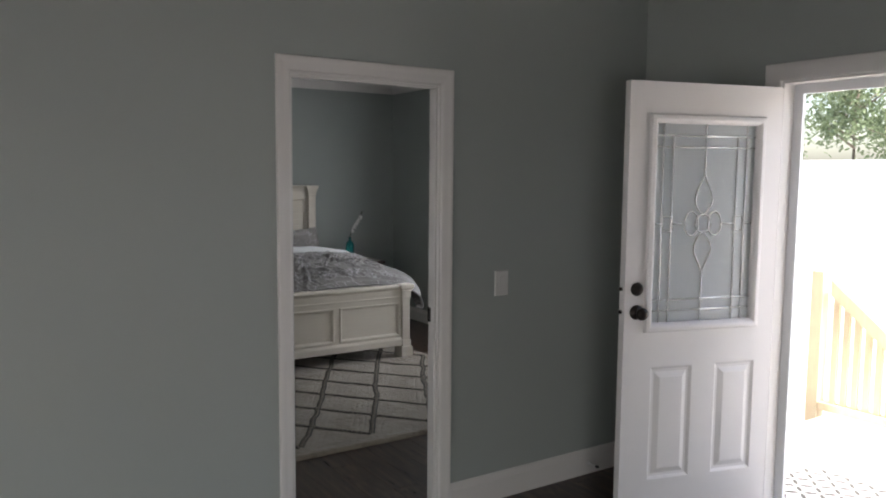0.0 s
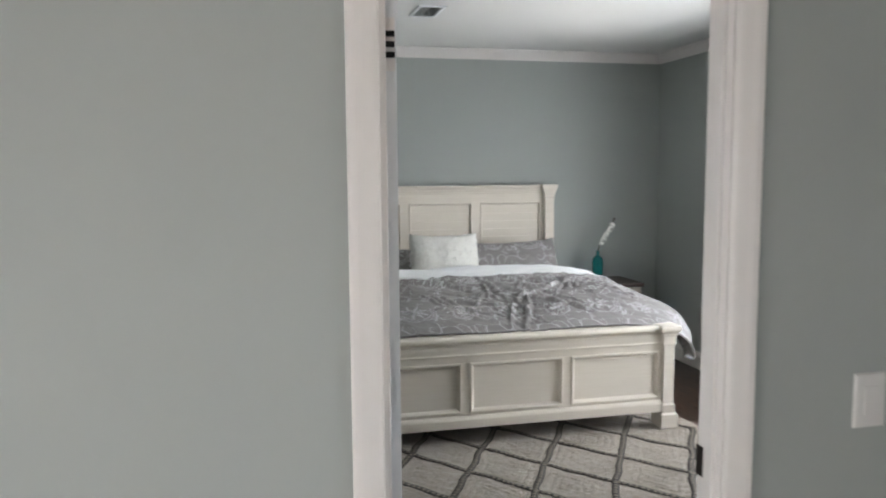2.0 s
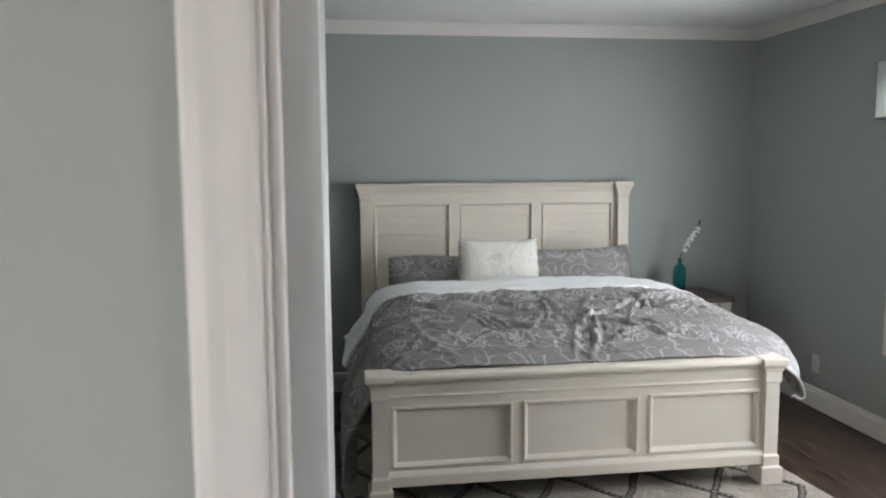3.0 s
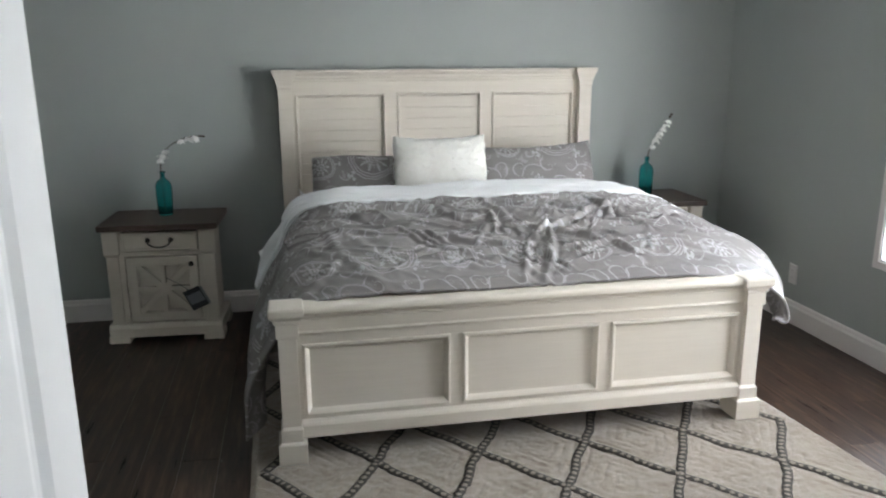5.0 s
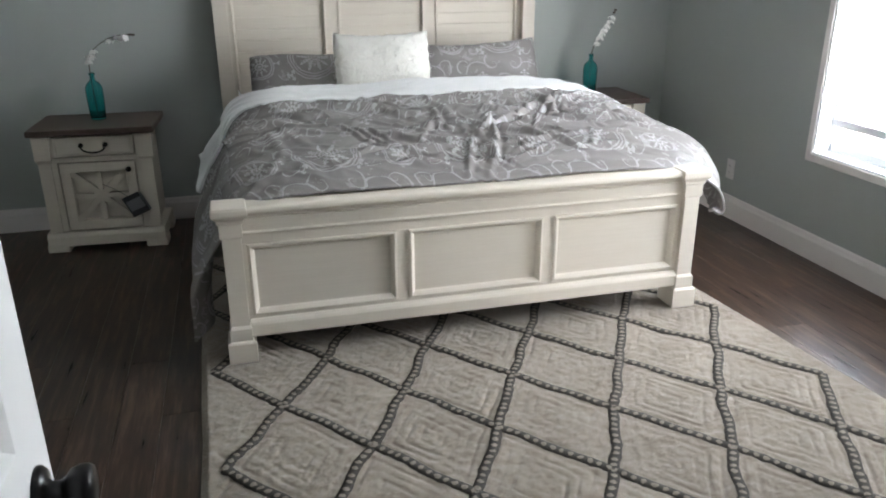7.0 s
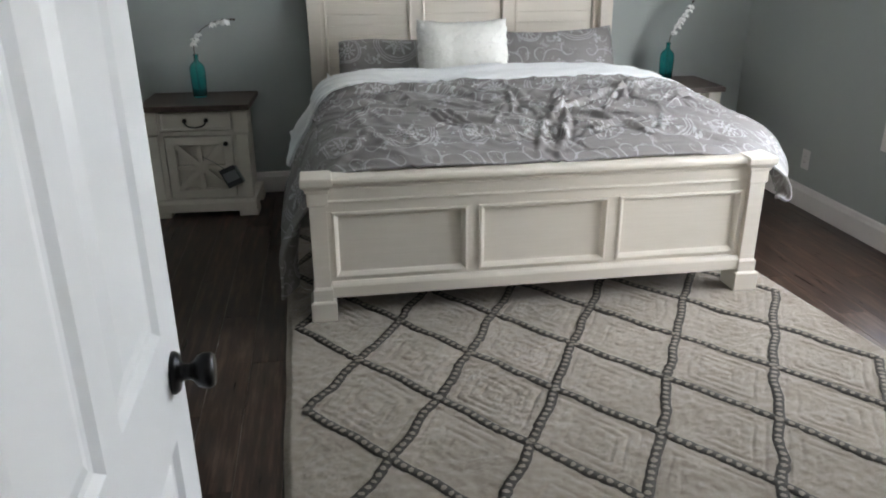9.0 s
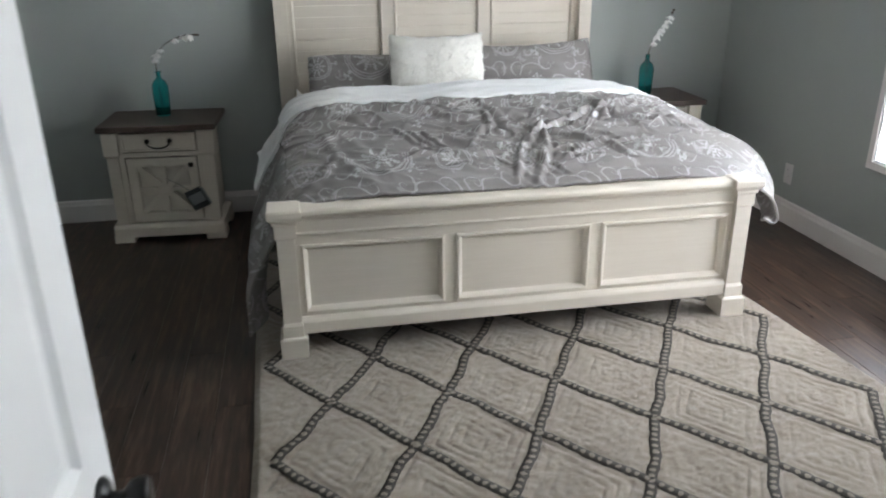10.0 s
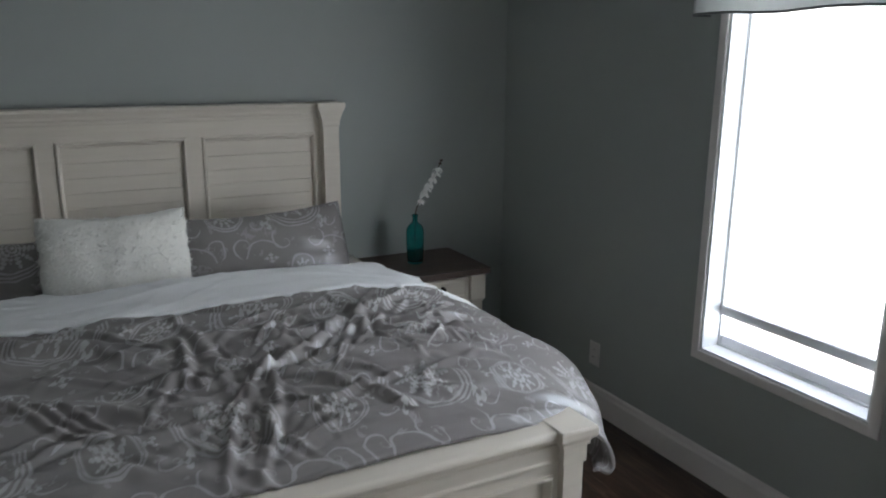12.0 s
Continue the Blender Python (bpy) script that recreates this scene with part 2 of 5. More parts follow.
# ---- trim ----
def loop_frame(rect, profile, place, fill=False, open_bottom=False, bm=None):
    """Mitred frame: rect (u0, u1, v0, v1), profile of (inset, depth), place(u, v, d) -> point. fill closes the inside."""
    bm = bm or bmesh.new()
    u0, u1, v0, v1 = rect
    rings = []
    for i, d in profile:
        b = v0 if open_bottom else v0 + i
        rings.append([bm.verts.new(place(u, v, d)) for u, v in ((u0 + i, b), (u0 + i, v1 - i), (u1 - i, v1 - i), (u1 - i, b))])
    for a, b in zip(rings, rings[1:]):
        for k in range(3 if open_bottom else 4):
            bm.faces.new((a[k], a[(k + 1) % 4], b[(k + 1) % 4], b[k]))
    if fill:
        bm.faces.new(rings[-1])
    return bm


def strip(profile, a, b, place):
    """Straight moulding: closed profile of (out, up), run from a to b, place(along, out, up) -> point."""
    bm = bmesh.new()
    ra, rb = ([bm.verts.new(place(t, o, u)) for o, u in profile] for t in (a, b))
    n = len(profile)
    for i in range(n):
        bm.faces.new((ra[i], ra[(i + 1) % n], rb[(i + 1) % n], rb[i]))
    bm.faces.new(ra)
    bm.faces.new(list(reversed(rb)))
    return bm


CASING = [(0, 0), (0, 0.014), (0.004, 0.0175), (0.016, 0.0175), (0.030, 0.0145), (0.050, 0.012), (0.058, 0.010), (0.062, 0.006), (0.062, 0)]
BASE = [(0, 0), (0.016, 0), (0.016, 0.105), (0.011, 0.118), (0.009, 0.132), (0.003, 0.14), (0, 0.14)]
CROWN = [(0, -0.080), (0.010, -0.080), (0.014, -0.068), (0.030, -0.050), (0.052, -0.024), (0.066, -0.014), (0.072, -0.004), (0.072, 0)]


def trim_piece(name, bm, label, category):
    return structure(name, bm, TRIM, label, category)


trim_piece("baseboard_north", strip(BASE, XL, XR, lambda t, o, u: (t, YN - o, u)), "white painted baseboard behind the bed", "baseboard")
trim_piece("baseboard_east", strip(BASE, YB, YN - 0.016, lambda t, o, u: (XR - o, t, u)), "white painted baseboard below the windows", "baseboard")
trim_piece("baseboard_west", strip(BASE, YB, YN - 0.016, lambda t, o, u: (XL + o, t, u)), "white painted bedroom baseboard", "baseboard")
trim_piece("baseboard_living_1", strip(BASE, D1 + 0.069, XE, lambda t, o, u: (t, YD - o, u)), "white painted baseboard beside the doorway", "baseboard")
trim_piece("baseboard_living_2", strip(BASE, LX, D0 - 0.069, lambda t, o, u: (t, YD - o, u)), "white painted living room baseboard", "baseboard")
trim_piece("baseboard_entry", strip(BASE, E1 + 0.075, YD - 0.016, lambda t, o, u: (XE - o, t, u)), "white painted baseboard beside the entry door", "baseboard")
trim_piece("crown_moulding", loop_frame((XL, XR, YB, YN), CROWN, lambda u, v, d: (u, v, H + d)), "white crown moulding round the bedroom ceiling", "moulding")

# bedroom doorway: jambs, stops and casings
door_way = thing("door_frame_1", "white painted casing and jambs of the bedroom doorway", "door frame", ((D0 + D1) / 2, YD, 0), kind="structure")


def inside(ob):
    """Keeps a part's own world coordinates under a placed thing."""
    ob.matrix_parent_inverse = ob.parent.matrix_basis.inverted()
    return ob


def wpart(name, bm, material, parent, label="", bevel=0.0, smooth=False):
    return inside(part(name, bm, material, parent, label, bevel, smooth))


wpart("casing", loop_frame((D0 - 0.068, D1 + 0.068, 0, DH + 0.074), CASING, lambda u, v, d: (u, YD - d, v), open_bottom=True), TRIM, door_way)
wpart("casing", loop_frame((D0 - 0.068, D1 + 0.068, 0, DH + 0.074), CASING, lambda u, v, d: (u, YB + d, v), open_bottom=True), TRIM, door_way)
for x0, x1 in ((D0 - 0.018, D0), (D1, D1 + 0.018)):
    wpart("jamb", boxes((x0, x1, YD + 0.001, YB - 0.001, 0, DH + 0.018)), TRIM, door_way)
wpart("head_jamb", boxes((D0, D1, YD + 0.001, YB - 0.001, DH, DH + 0.018)), TRIM, door_way)
wpart("door_stop", boxes((D0, D0 + 0.011, YB - 0.07, YB - 0.038, 0, DH)), TRIM, door_way, bevel=0.002)
wpart("door_stop", boxes((D1 - 0.011, D1, YB - 0.07, YB - 0.038, 0, DH)), TRIM, door_way, bevel=0.002)
wpart("door_stop", boxes((D0 + 0.011, D1 - 0.011, YB - 0.07, YB - 0.038, DH - 0.011, DH)), TRIM, door_way, bevel=0.002)
wpart("strike_plate", boxes((D1 - 0.0025, D1, YB - 0.034, YB + 0.004, 0.94, 1.01)), BRONZE, door_way, "dark bronze strike plate", bevel=0.001)

# bedroom door, standing open square to the wall
LFX0, LFX1, LFY0, LFY1 = 1.843, 1.880, YB + 0.012, YB + 0.772
bed_door = thing("door_1", "white panelled interior door standing open into the bedroom", "door", (LFX0, LFY0, 0), kind="structure")
PANELS = [(a, b, c, d) for a, b in ((0.105, 0.345), (0.415, 0.655)) for c, d in ((0.24, 0.87), (1.045, 1.655), (1.755, 1.93))]
RAISED = [(0, 0), (0.012, -0.008), (0.022, -0.009), (0.050, -0.002), (0.052, -0.002)]


def panel_door(parent, width, height, thick, panels, material, place, z0=0.0, profile=RAISED, hole=None):
    """A leaf from stiles and rails with raised panels in both faces; place(along, across, z)."""
    cells = [(p[0], p[1], p[2], p[3]) for p in panels] + ([hole] if hole else [])

    def cell(bm, a, b, c, d):
        bm2 = [bm.verts.new(place(u, t, z)) for u, z in ((a, c), (b, c), (b, d), (a, d)) for t in (0, thick)]
        for f in ((0, 2, 4, 6), (1, 7, 5, 3), (0, 1, 3, 2), (2, 3, 5, 4), (4, 5, 7, 6), (6, 7, 1, 0)):
            bm.faces.new([bm2[i] for i in f])
    bm = wall_with_holes(0, width, z0, height, cells, cell)
    wpart("leaf", bm, material, parent)
    for p in panels:
        bm = loop_frame(p, profile, lambda u, v, d: place(u, thick + d, v), fill=True)
        loop_frame(p, profile, lambda u, v, d: place(u, -d, v), fill=True, bm=bm)
        wpart("panel", bm, material, parent)


panel_door(bed_door, 0.76, 2.045, LFX1 - LFX0, PANELS, DOORW, lambda u, t, z: (LFX0 + t, LFY0 + u, z), 0.012)
for z in (0.30, 1.884):
    hinge = wpart("hinge", boxes((LFX0 + 0.003, LFX1 - 0.003, LFY0 - 0.0015, LFY0, z - 0.052, z + 0.052)), TRIM, bed_door, "painted hinge with dark knuckles")
    for k in (-1, 0, 1):
        part("knuckle", boxes((LFX0 + 0.001, LFX1 - 0.004, LFY0 - 0.006, LFY0 - 0.0015, z + k * 0.0205 - 0.0058, z + k * 0.0205 + 0.0058)), BLACK, hinge, bevel=0.001)


def door_knob(parent, at, axis, material, name="door_handle", label="black metal door knob"):
    rose = lathe([(0, 0), (0.033, 0), (0.033, 0.004), (0.029, 0.009), (0.017, 0.011), (0.013, 0.016), (0.0125, 0.026), (0.016, 0.031), (0.024, 0.037), (0.0275, 0.046), (0.0275, 0.056), (0.024, 0.061), (0, 0.062)], 36)
    bmesh.ops.transform(rose, matrix=Matrix.Translation(at) @ Vector((0, 0, 1)).rotation_difference(Vector(axis)).to_matrix().to_4x4(), verts=rose.verts)
    return wpart(name, rose, material, parent, label, smooth=True)


door_knob(bed_door, (LFX1, LFY1 - 0.065, 0.962), (1, 0, 0), BLACK)
door_knob(bed_door, (LFX0, LFY1 - 0.065, 0.962), (-1, 0, 0), BLACK)

# entry doorway and door
entry_way = thing("door_frame_2", "white painted casing and jambs of the entry doorway", "door frame", (XE, (E0 + E1) / 2, 0), kind="structure")
wpart("casing", loop_frame((E0 - 0.092, E1 + 0.092, 0, EH + 0.092), [(a * 1.3, d) for a, d in CASING], lambda u, v, d: (XE - d, u, v), open_bottom=True), TRIM, entry_way)
for y0, y1 in ((E0 - 0.02, E0), (E1, E1 + 0.02)):
    wpart("jamb", boxes((XE + 0.001, XE + 0.139, y0, y1, 0, EH + 0.02)), TRIM, entry_way)
wpart("head_jamb", boxes((XE + 0.001, XE + 0.139, E0, E1, EH, EH + 0.02)), TRIM, entry_way)
wpart("storm_frame", loop_frame((E0, E1, 0.0, EH), [(0, 0), (0, 0.03), (0.028, 0.03), (0.03, 0.02), (0.045, 0.02), (0.045, 0), (0, 0)], lambda u, v, d: (XE + 0.085 + d, u, v), open_bottom=True), VINYL, entry_way)
wpart("threshold", boxes((XE - 0.005, XE + 0.16, E0, E1, 0.001, 0.022)), VINYL, entry_way, bevel=0.004)

EA = (XE - 0.008, E1 - 0.004)
EDIR = Vector((-0.962, 0.273, 0))
ENRM = Vector((-0.273, -0.962, 0))
entry = thing("door_2", "white entry door with leaded glass standing open", "door", (*EA, 0), kind="structure")
EW, ETH = 0.806, 0.044


def eplace(u, t, z):
    """u from the hinge, t towards the room side that is seen, z up."""
    p = Vector((*EA, 0)) + EDIR * u + ENRM * (t - ETH)
    return (p.x, p.y, z)


GLASS = (0.095, 0.705, 0.945, 1.925)
panel_door(entry, EW, 2.066, ETH, [(0.095, 0.315, 0.25, 0.78), (0.44, 0.66, 0.25, 0.78)], ENTRYW, eplace, 0.03, hole=GLASS, profile=[(0, 0), (0.012, -0.009), (0.024, -0.010), (0.050, 0.001), (0.053, 0.001)])
GFR = [(0, 0), (0, 0.010), (0.006, 0.016), (0.022, 0.017), (0.032, 0.010), (0.040, 0.0), (0.040, -0.016)]
bm = loop_frame(GLASS, GFR, lambda u, v, d: eplace(u, ETH + d, v))
loop_frame(GLASS, GFR, lambda u, v, d: eplace(u, -d, v), bm=bm)
wpart("glass_frame", bm, ENTRYW, entry)
gu0, gu1, gz0, gz1 = GLASS[0] + 0.038, GLASS[1] - 0.038, GLASS[2] + 0.038, GLASS[3] - 0.038
bm = bmesh.new()
vs = [bm.verts.new(eplace(u, t, z)) for u, z in ((gu0, gz0), (gu1, gz0), (gu1, gz1), (gu0, gz1)) for t in (0.018, 0.026)]
for f in ((0, 2, 4, 6), (1, 7, 5, 3), (0, 1, 3, 2), (2, 3, 5, 4), (4, 5, 7, 6), (6, 7, 1, 0)):
    bm.faces.new([vs[i] for i in f])
pane = wpart("pane", bm, FROST, entry, "obscure leaded glass pane")
CAME = mat("lead_came", (0.78, 0.78, 0.78), 0.22, 0.35)
uc, zc = (gu0 + gu1) / 2, (gz0 + gz1) / 2


def came(points):
    part("came", tube([eplace(u, 0.0285, z) for u, z in points], 0.0045, 6), CAME, pane, smooth=True)


for du in (0.045, 0.095):
    for s in (-1, 1):
        came([(uc + s * (0.267 - du), gz0), (uc + s * (0.267 - du), gz1 - (0.0 if du < 0.06 else 0.05))])
for dz in (0.055, 0.105):
    came([(gu0, gz1 - dz), (gu1, gz1 - dz)])
    came([(gu0, gz0 + dz), (gu1, gz0 + dz)])
came([(uc, gz1), (uc, zc + 0.225)])
came([(uc, zc - 0.225), (uc, gz0)])
for s in (-1, 1):
    came([(uc + s * 0.046 * math.sin(math.pi * (k / 10) ** 0.75) ** 1.3, zc + 0.035 + 0.19 * k / 10) for k in range(11)])
    came([(uc + s * 0.046 * math.sin(math.pi * (k / 10) ** 0.75) ** 1.3, zc - 0.035 - 0.19 * k / 10) for k in range(11)])
    came([(uc + s * (0.062 + 0.036 * math.cos(2 * math.pi * k / 16)), zc + 0.055 * math.sin(2 * math.pi * k / 16)) for k in range(17)])
    came([(uc + s * 0.098, zc), (uc + s * 0.165, zc)])
    came([(uc + s * (0.19 + 0.025 * a), zc + 0.032 * b) for a, b in ((-1, -1), (1, -1), (1, 1), (-1, 1), (-1, -1))])
    came([(uc + s * 0.215, zc), (uc + s * 0.267, zc)])
came([(uc + 0.042 * math.cos(2 * math.pi * k / 20), zc + 0.042 * math.sin(2 * math.pi * k / 20)) for k in range(21)])


def to_entry(bm, u, z, t=ETH):
    bmesh.ops.transform(bm, matrix=Matrix.Translation(eplace(u, t, z)) @ Vector((0, 0, 1)).rotation_difference(ENRM).to_matrix().to_4x4(), verts=bm.verts)
    return bm


wpart("deadbolt", to_entry(lathe([(0, 0), (0.031, 0), (0.031, 0.006), (0.026, 0.014), (0.021, 0.02), (0.016, 0.022), (0, 0.022)], 32), EW - 0.06, 1.145), BRONZE, entry, "dark bronze deadbolt", smooth=True)
wpart("door_handle", to_entry(lathe([(0, 0), (0.033, 0), (0.033, 0.006), (0.026, 0.012), (0.013, 0.016), (0.012, 0.03), (0.022, 0.037), (0.029, 0.05), (0.026, 0.063), (0.014, 0.069), (0, 0.069)], 32), EW - 0.06, 1.04), BRONZE, entry, "dark bronze door knob", smooth=True)
for z in (1.145, 1.04):
    bm = bmesh.new()
    vs = [bm.verts.new(eplace(u, t, zz)) for u in (EW, EW + 0.003) for t, zz in ((0.010, z - 0.028), (0.034, z - 0.028), (0.034, z + 0.028), (0.010, z + 0.028))]
    for f in ((0, 1, 2, 3), (7, 6, 5, 4), (0, 4, 5, 1), (1, 5, 6, 2), (2, 6, 7, 3), (3, 7, 4, 0)):
        bm.faces.new([vs[i] for i in f])
    plate = wpart("latch_plate", bm, ENTRYW, entry)
    lb = lathe([(0, 0), (0.009, 0), (0.008, 0.012), (0, 0.013)], 12)
    bmesh.ops.transform(lb, matrix=Matrix.Translation(eplace(EW + 0.003, 0.022, z)) @ Vector((0, 0, 1)).rotation_difference(EDIR).to_matrix().to_4x4(), verts=lb.verts)
    part("latch_bolt", lb, BRONZE, plate, smooth=True)


# ---- bedroom windows ----
def window(name, y0, y1):
    w = thing(name, "white vinyl window with the lower sash raised a little", "window", (XR, (y0 + y1) / 2, WZ0), kind="structure")
    wpart("casing", loop_frame((y0 - 0.045, y1 + 0.045, WZ0 - 0.045, WZ1 + 0.045), [(0, 0), (0, 0.010), (0.004, 0.013), (0.038, 0.013), (0.042, 0.009), (0.042, 0)], lambda u, v, d: (XR - d, u, v)), TRIM, w)
    wpart("reveal", loop_frame((y0, y1, WZ0, WZ1), [(0, -0.004), (0.006, -0.004), (0.006, 0.09), (0, 0.09)], lambda u, v, d: (XR + d, u, v)), VINYL, w)
    frame_ = [(0, 0), (0.008, 0), (0.010, 0.002), (0.010, 0.05), (0, 0.05), (0, 0)]
    wpart("window_frame", loop_frame((y0 + 0.004, y1 - 0.004, WZ0 + 0.004, WZ1 - 0.004), frame_, lambda u, v, d: (XR + 0.085 + d, u, v)), VINYL, w)
    low, high = WZ0 + 0.150, WZ1 - 0.02
    s = wpart("sash", boxes((XR + 0.085, XR + 0.107, y0 + 0.008, y1 - 0.008, high - 0.03, high)), VINYL, w, bevel=0.003)
    part("bottom_rail", boxes((XR + 0.080, XR + 0.108, y0 + 0.008, y1 - 0.008, low - 0.008, low + 0.032)), VINYL, s, bevel=0.003)
    wpart("sill_rail", boxes((XR + 0.092, XR + 0.125, y0 + 0.016, y1 - 0.016, WZ0 + 0.014, WZ0 + 0.052)), VINYL, w, bevel=0.003)
    p = part("pane", boxes((XR + 0.094, XR + 0.098, y0 + 0.008, y1 - 0.008, low + 0.033, high - 0.031)), PANE, s)
    p.visible_shadow = False
    return w


window("window_1", W2, W3)
window("window_2", W0, W1)


def fabric(name, colour, rough=0.85):
    m = mat(name, colour, rough)
    m.node_tree.nodes["Principled BSDF"].inputs["Sheen Weight"].default_value = 0.25
    n = Net(m)
    v = n.coord()
    w = n.noise(v, 900, 2.0)
    g = n.noise(v, 3.0, 3.0)
    n.colour(n.mix(n.math("MULTIPLY_ADD", w, 0.4, n.math("MULTIPLY", g, 0.5)), tuple(c * 0.9 for c in colour), tuple(min(0.95, c * 1.07) for c in colour)))
    n.bump(w, 0.25, 0.0008)
    return m


SHEET = fabric("white_cotton", (0.78, 0.785, 0.80))
VALANCE = fabric("white_valance_cloth", (0.72, 0.74, 0.74))
_n = Net(VALANCE)
_tr, _mx = _n.add("ShaderNodeBsdfTranslucent", Color=(0.75, 0.77, 0.76, 1)), _n.add("ShaderNodeMixShader", Fac=0.45)
_n.link(_n.b.outputs[0], _mx.inputs[1])
_n.link(_tr.outputs[0], _mx.inputs[2])
_n.link(_mx.outputs[0], VALANCE.node_tree.nodes["Material Output"].inputs["Surface"])
HEM = fabric("grey_hem_ribbon", (0.17, 0.18, 0.19))

valance = thing("valance", "white cloth valance with a grey hem over the windows", "valance", (XR - 0.09, (W0 + W3) / 2, 1.88))
VX, VY0, VY1, VZ0, VZ1 = XR - 0.095, W0 - 0.13, W3 + 0.105, 1.893, 2.21


def vcurve(t):
    """Point of the valance's face in plan, with soft folds; t runs 0..1 along the front."""
    y = VY1 + (VY0 - VY1) * t
    return (VX + 0.006 * math.sin(t * 37) + 0.004 * math.sin(t * 91 + 1), y)


def valance_sheet(z0, z1, off, steps=120, wave=0.008):
    bm = bmesh.new()
    cols = []
    line = [(XR - 0.004, VY1)] + [vcurve(i / steps) for i in range(steps + 1)] + [(XR - 0.004, VY0)]
    for i, (x, y) in enumerate(line):
        sag = wave * math.sin(i * 0.19) * 0.5
        cols.append([bm.verts.new((x - off, y, z + (sag if z < 2.0 else 0))) for z in (z0, z1)] + [bm.verts.new((x + 0.004, y, z + (sag if z < 2.0 else 0))) for z in (z1, z0)])
    for a, b in zip(cols, cols[1:]):
        for k in range(4):
            bm.faces.new((a[k], b[k], b[(k + 1) % 4], a[(k + 1) % 4]))
    bm.faces.new(cols[0])
    bm.faces.new(list(reversed(cols[-1])))
    return bm


wpart("cloth", valance_sheet(VZ0, VZ1, 0.002), VALANCE, valance, smooth=True)
wpart("hem", valance_sheet(VZ0 - 0.007, VZ0 + 0.002, 0.0035), HEM, valance, "narrow grey hem", smooth=True)
wpart("rod", boxes((XR - 0.09, XR - 0.001, VY0 + 0.01, VY0 + 0.03, 2.19, 2.205), (XR - 0.09, XR - 0.001, VY1 - 0.03, VY1 - 0.01, 2.19, 2.205), (XR - 0.09, XR - 0.08, VY0 + 0.03, VY1 - 0.03, 2.185, 2.21)), VINYL, valance)


# ---- bed ----
BX = 3.063
bed = thing("bed", "antique white wooden king bed with panelled headboard and footboard", "bed", (BX, 7.3, 0))
FY = 6.32
PX = [(BX - 0.931 + 0.637 * k, BX - 0.931 + 0.637 * k + 0.588) for k in range(3)]
PZ0, PZ1 = 0.208, 0.512


def slab(name, rows, parent, bevel=0.003, world=False, label=""):
    return (wpart if world else part)(name, boxes(*rows), CREAM, parent, label, bevel)


foot = slab("footboard", [(BX - 0.95, BX + 0.95, FY + 0.072, FY + 0.10, 0.13, 0.575)], bed, 0.0, True)
for z0, z1 in ((0.13, PZ0), (PZ1, 0.556)):
    slab("rail", [(BX - 0.95, BX + 0.95, FY + 0.045, FY + 0.072, z0, z1)], foot, 0.0015)
for a, b in ((BX - 0.95, PX[0][0]), (PX[0][1], PX[1][0]), (PX[1][1], PX[2][0]), (PX[2][1], BX + 0.95)):
    slab("stile", [(a, b, FY + 0.045, FY + 0.072, PZ0, PZ1)], foot, 0.0)
PMOULD = [(0, 0), (0.002, 0.008), (0.010, 0.010), (0.016, 0.004), (0.022, -0.004), (0.026, -0.014), (0.030, -0.015)]
for a, b in PX:
    part("panel", loop_frame((a, b, PZ0, PZ1), PMOULD, lambda u, v, d: (u, FY + 0.045 - d, v), fill=True), CREAM, foot)
part("base_moulding", strip([(0.060, 0.126), (0.020, 0.126), (0.018, 0.129), (0.018, 0.176), (0.024, 0.186), (0.034, 0.194), (0.044, 0.196), (0.060, 0.196)], BX - 0.945, BX + 0.945, lambda t, o, u: (t, FY + o, u)), CREAM, foot)
FRIEZE = [(0.100, 0.552), (0.041, 0.552), (0.035, 0.554), (0.033, 0.559), (0.035, 0.564), (0.039, 0.567), (0.039, 0.584), (0.034, 0.586), (0.034, 0.616), (0.100, 0.616)]
part("frieze", strip(FRIEZE, BX - 0.945, BX + 0.945, lambda t, o, u: (t, FY + o, u)), CREAM, foot)
CAPP = [(0.10, 0.616), (0.028, 0.616), (0.024, 0.618), (0.024, 0.627), (0.018, 0.630), (0.010, 0.636), (0.004, 0.639), (0.0, 0.643), (-0.002, 0.650), (0.0, 0.659), (0.005, 0.665), (0.012, 0.668), (0.112, 0.668), (0.119, 0.662), (0.119, 0.646), (0.10, 0.636)]
part("cap_rail", strip(CAPP, BX - 0.945, BX + 0.945, lambda t, o, u: (t, FY + 0.012 + o, u)), CREAM, foot)


def block_stack(rows):
    """Stack of square sections (half width x, y0, y1, z) lofted into a post."""
    bm = bmesh.new()
    rings = [[bm.verts.new(p) for p in ((-w, y0, z), (w, y0, z), (w, y1, z), (-w, y1, z))] for w, y0, y1, z in rows]
    for a, b in zip(rings, rings[1:]):
        for k in range(4):
            bm.faces.new((a[k], a[(k + 1) % 4], b[(k + 1) % 4], b[k]))
    bm.faces.new(list(reversed(rings[0])))
    bm.faces.new(rings[-1])
    return bm


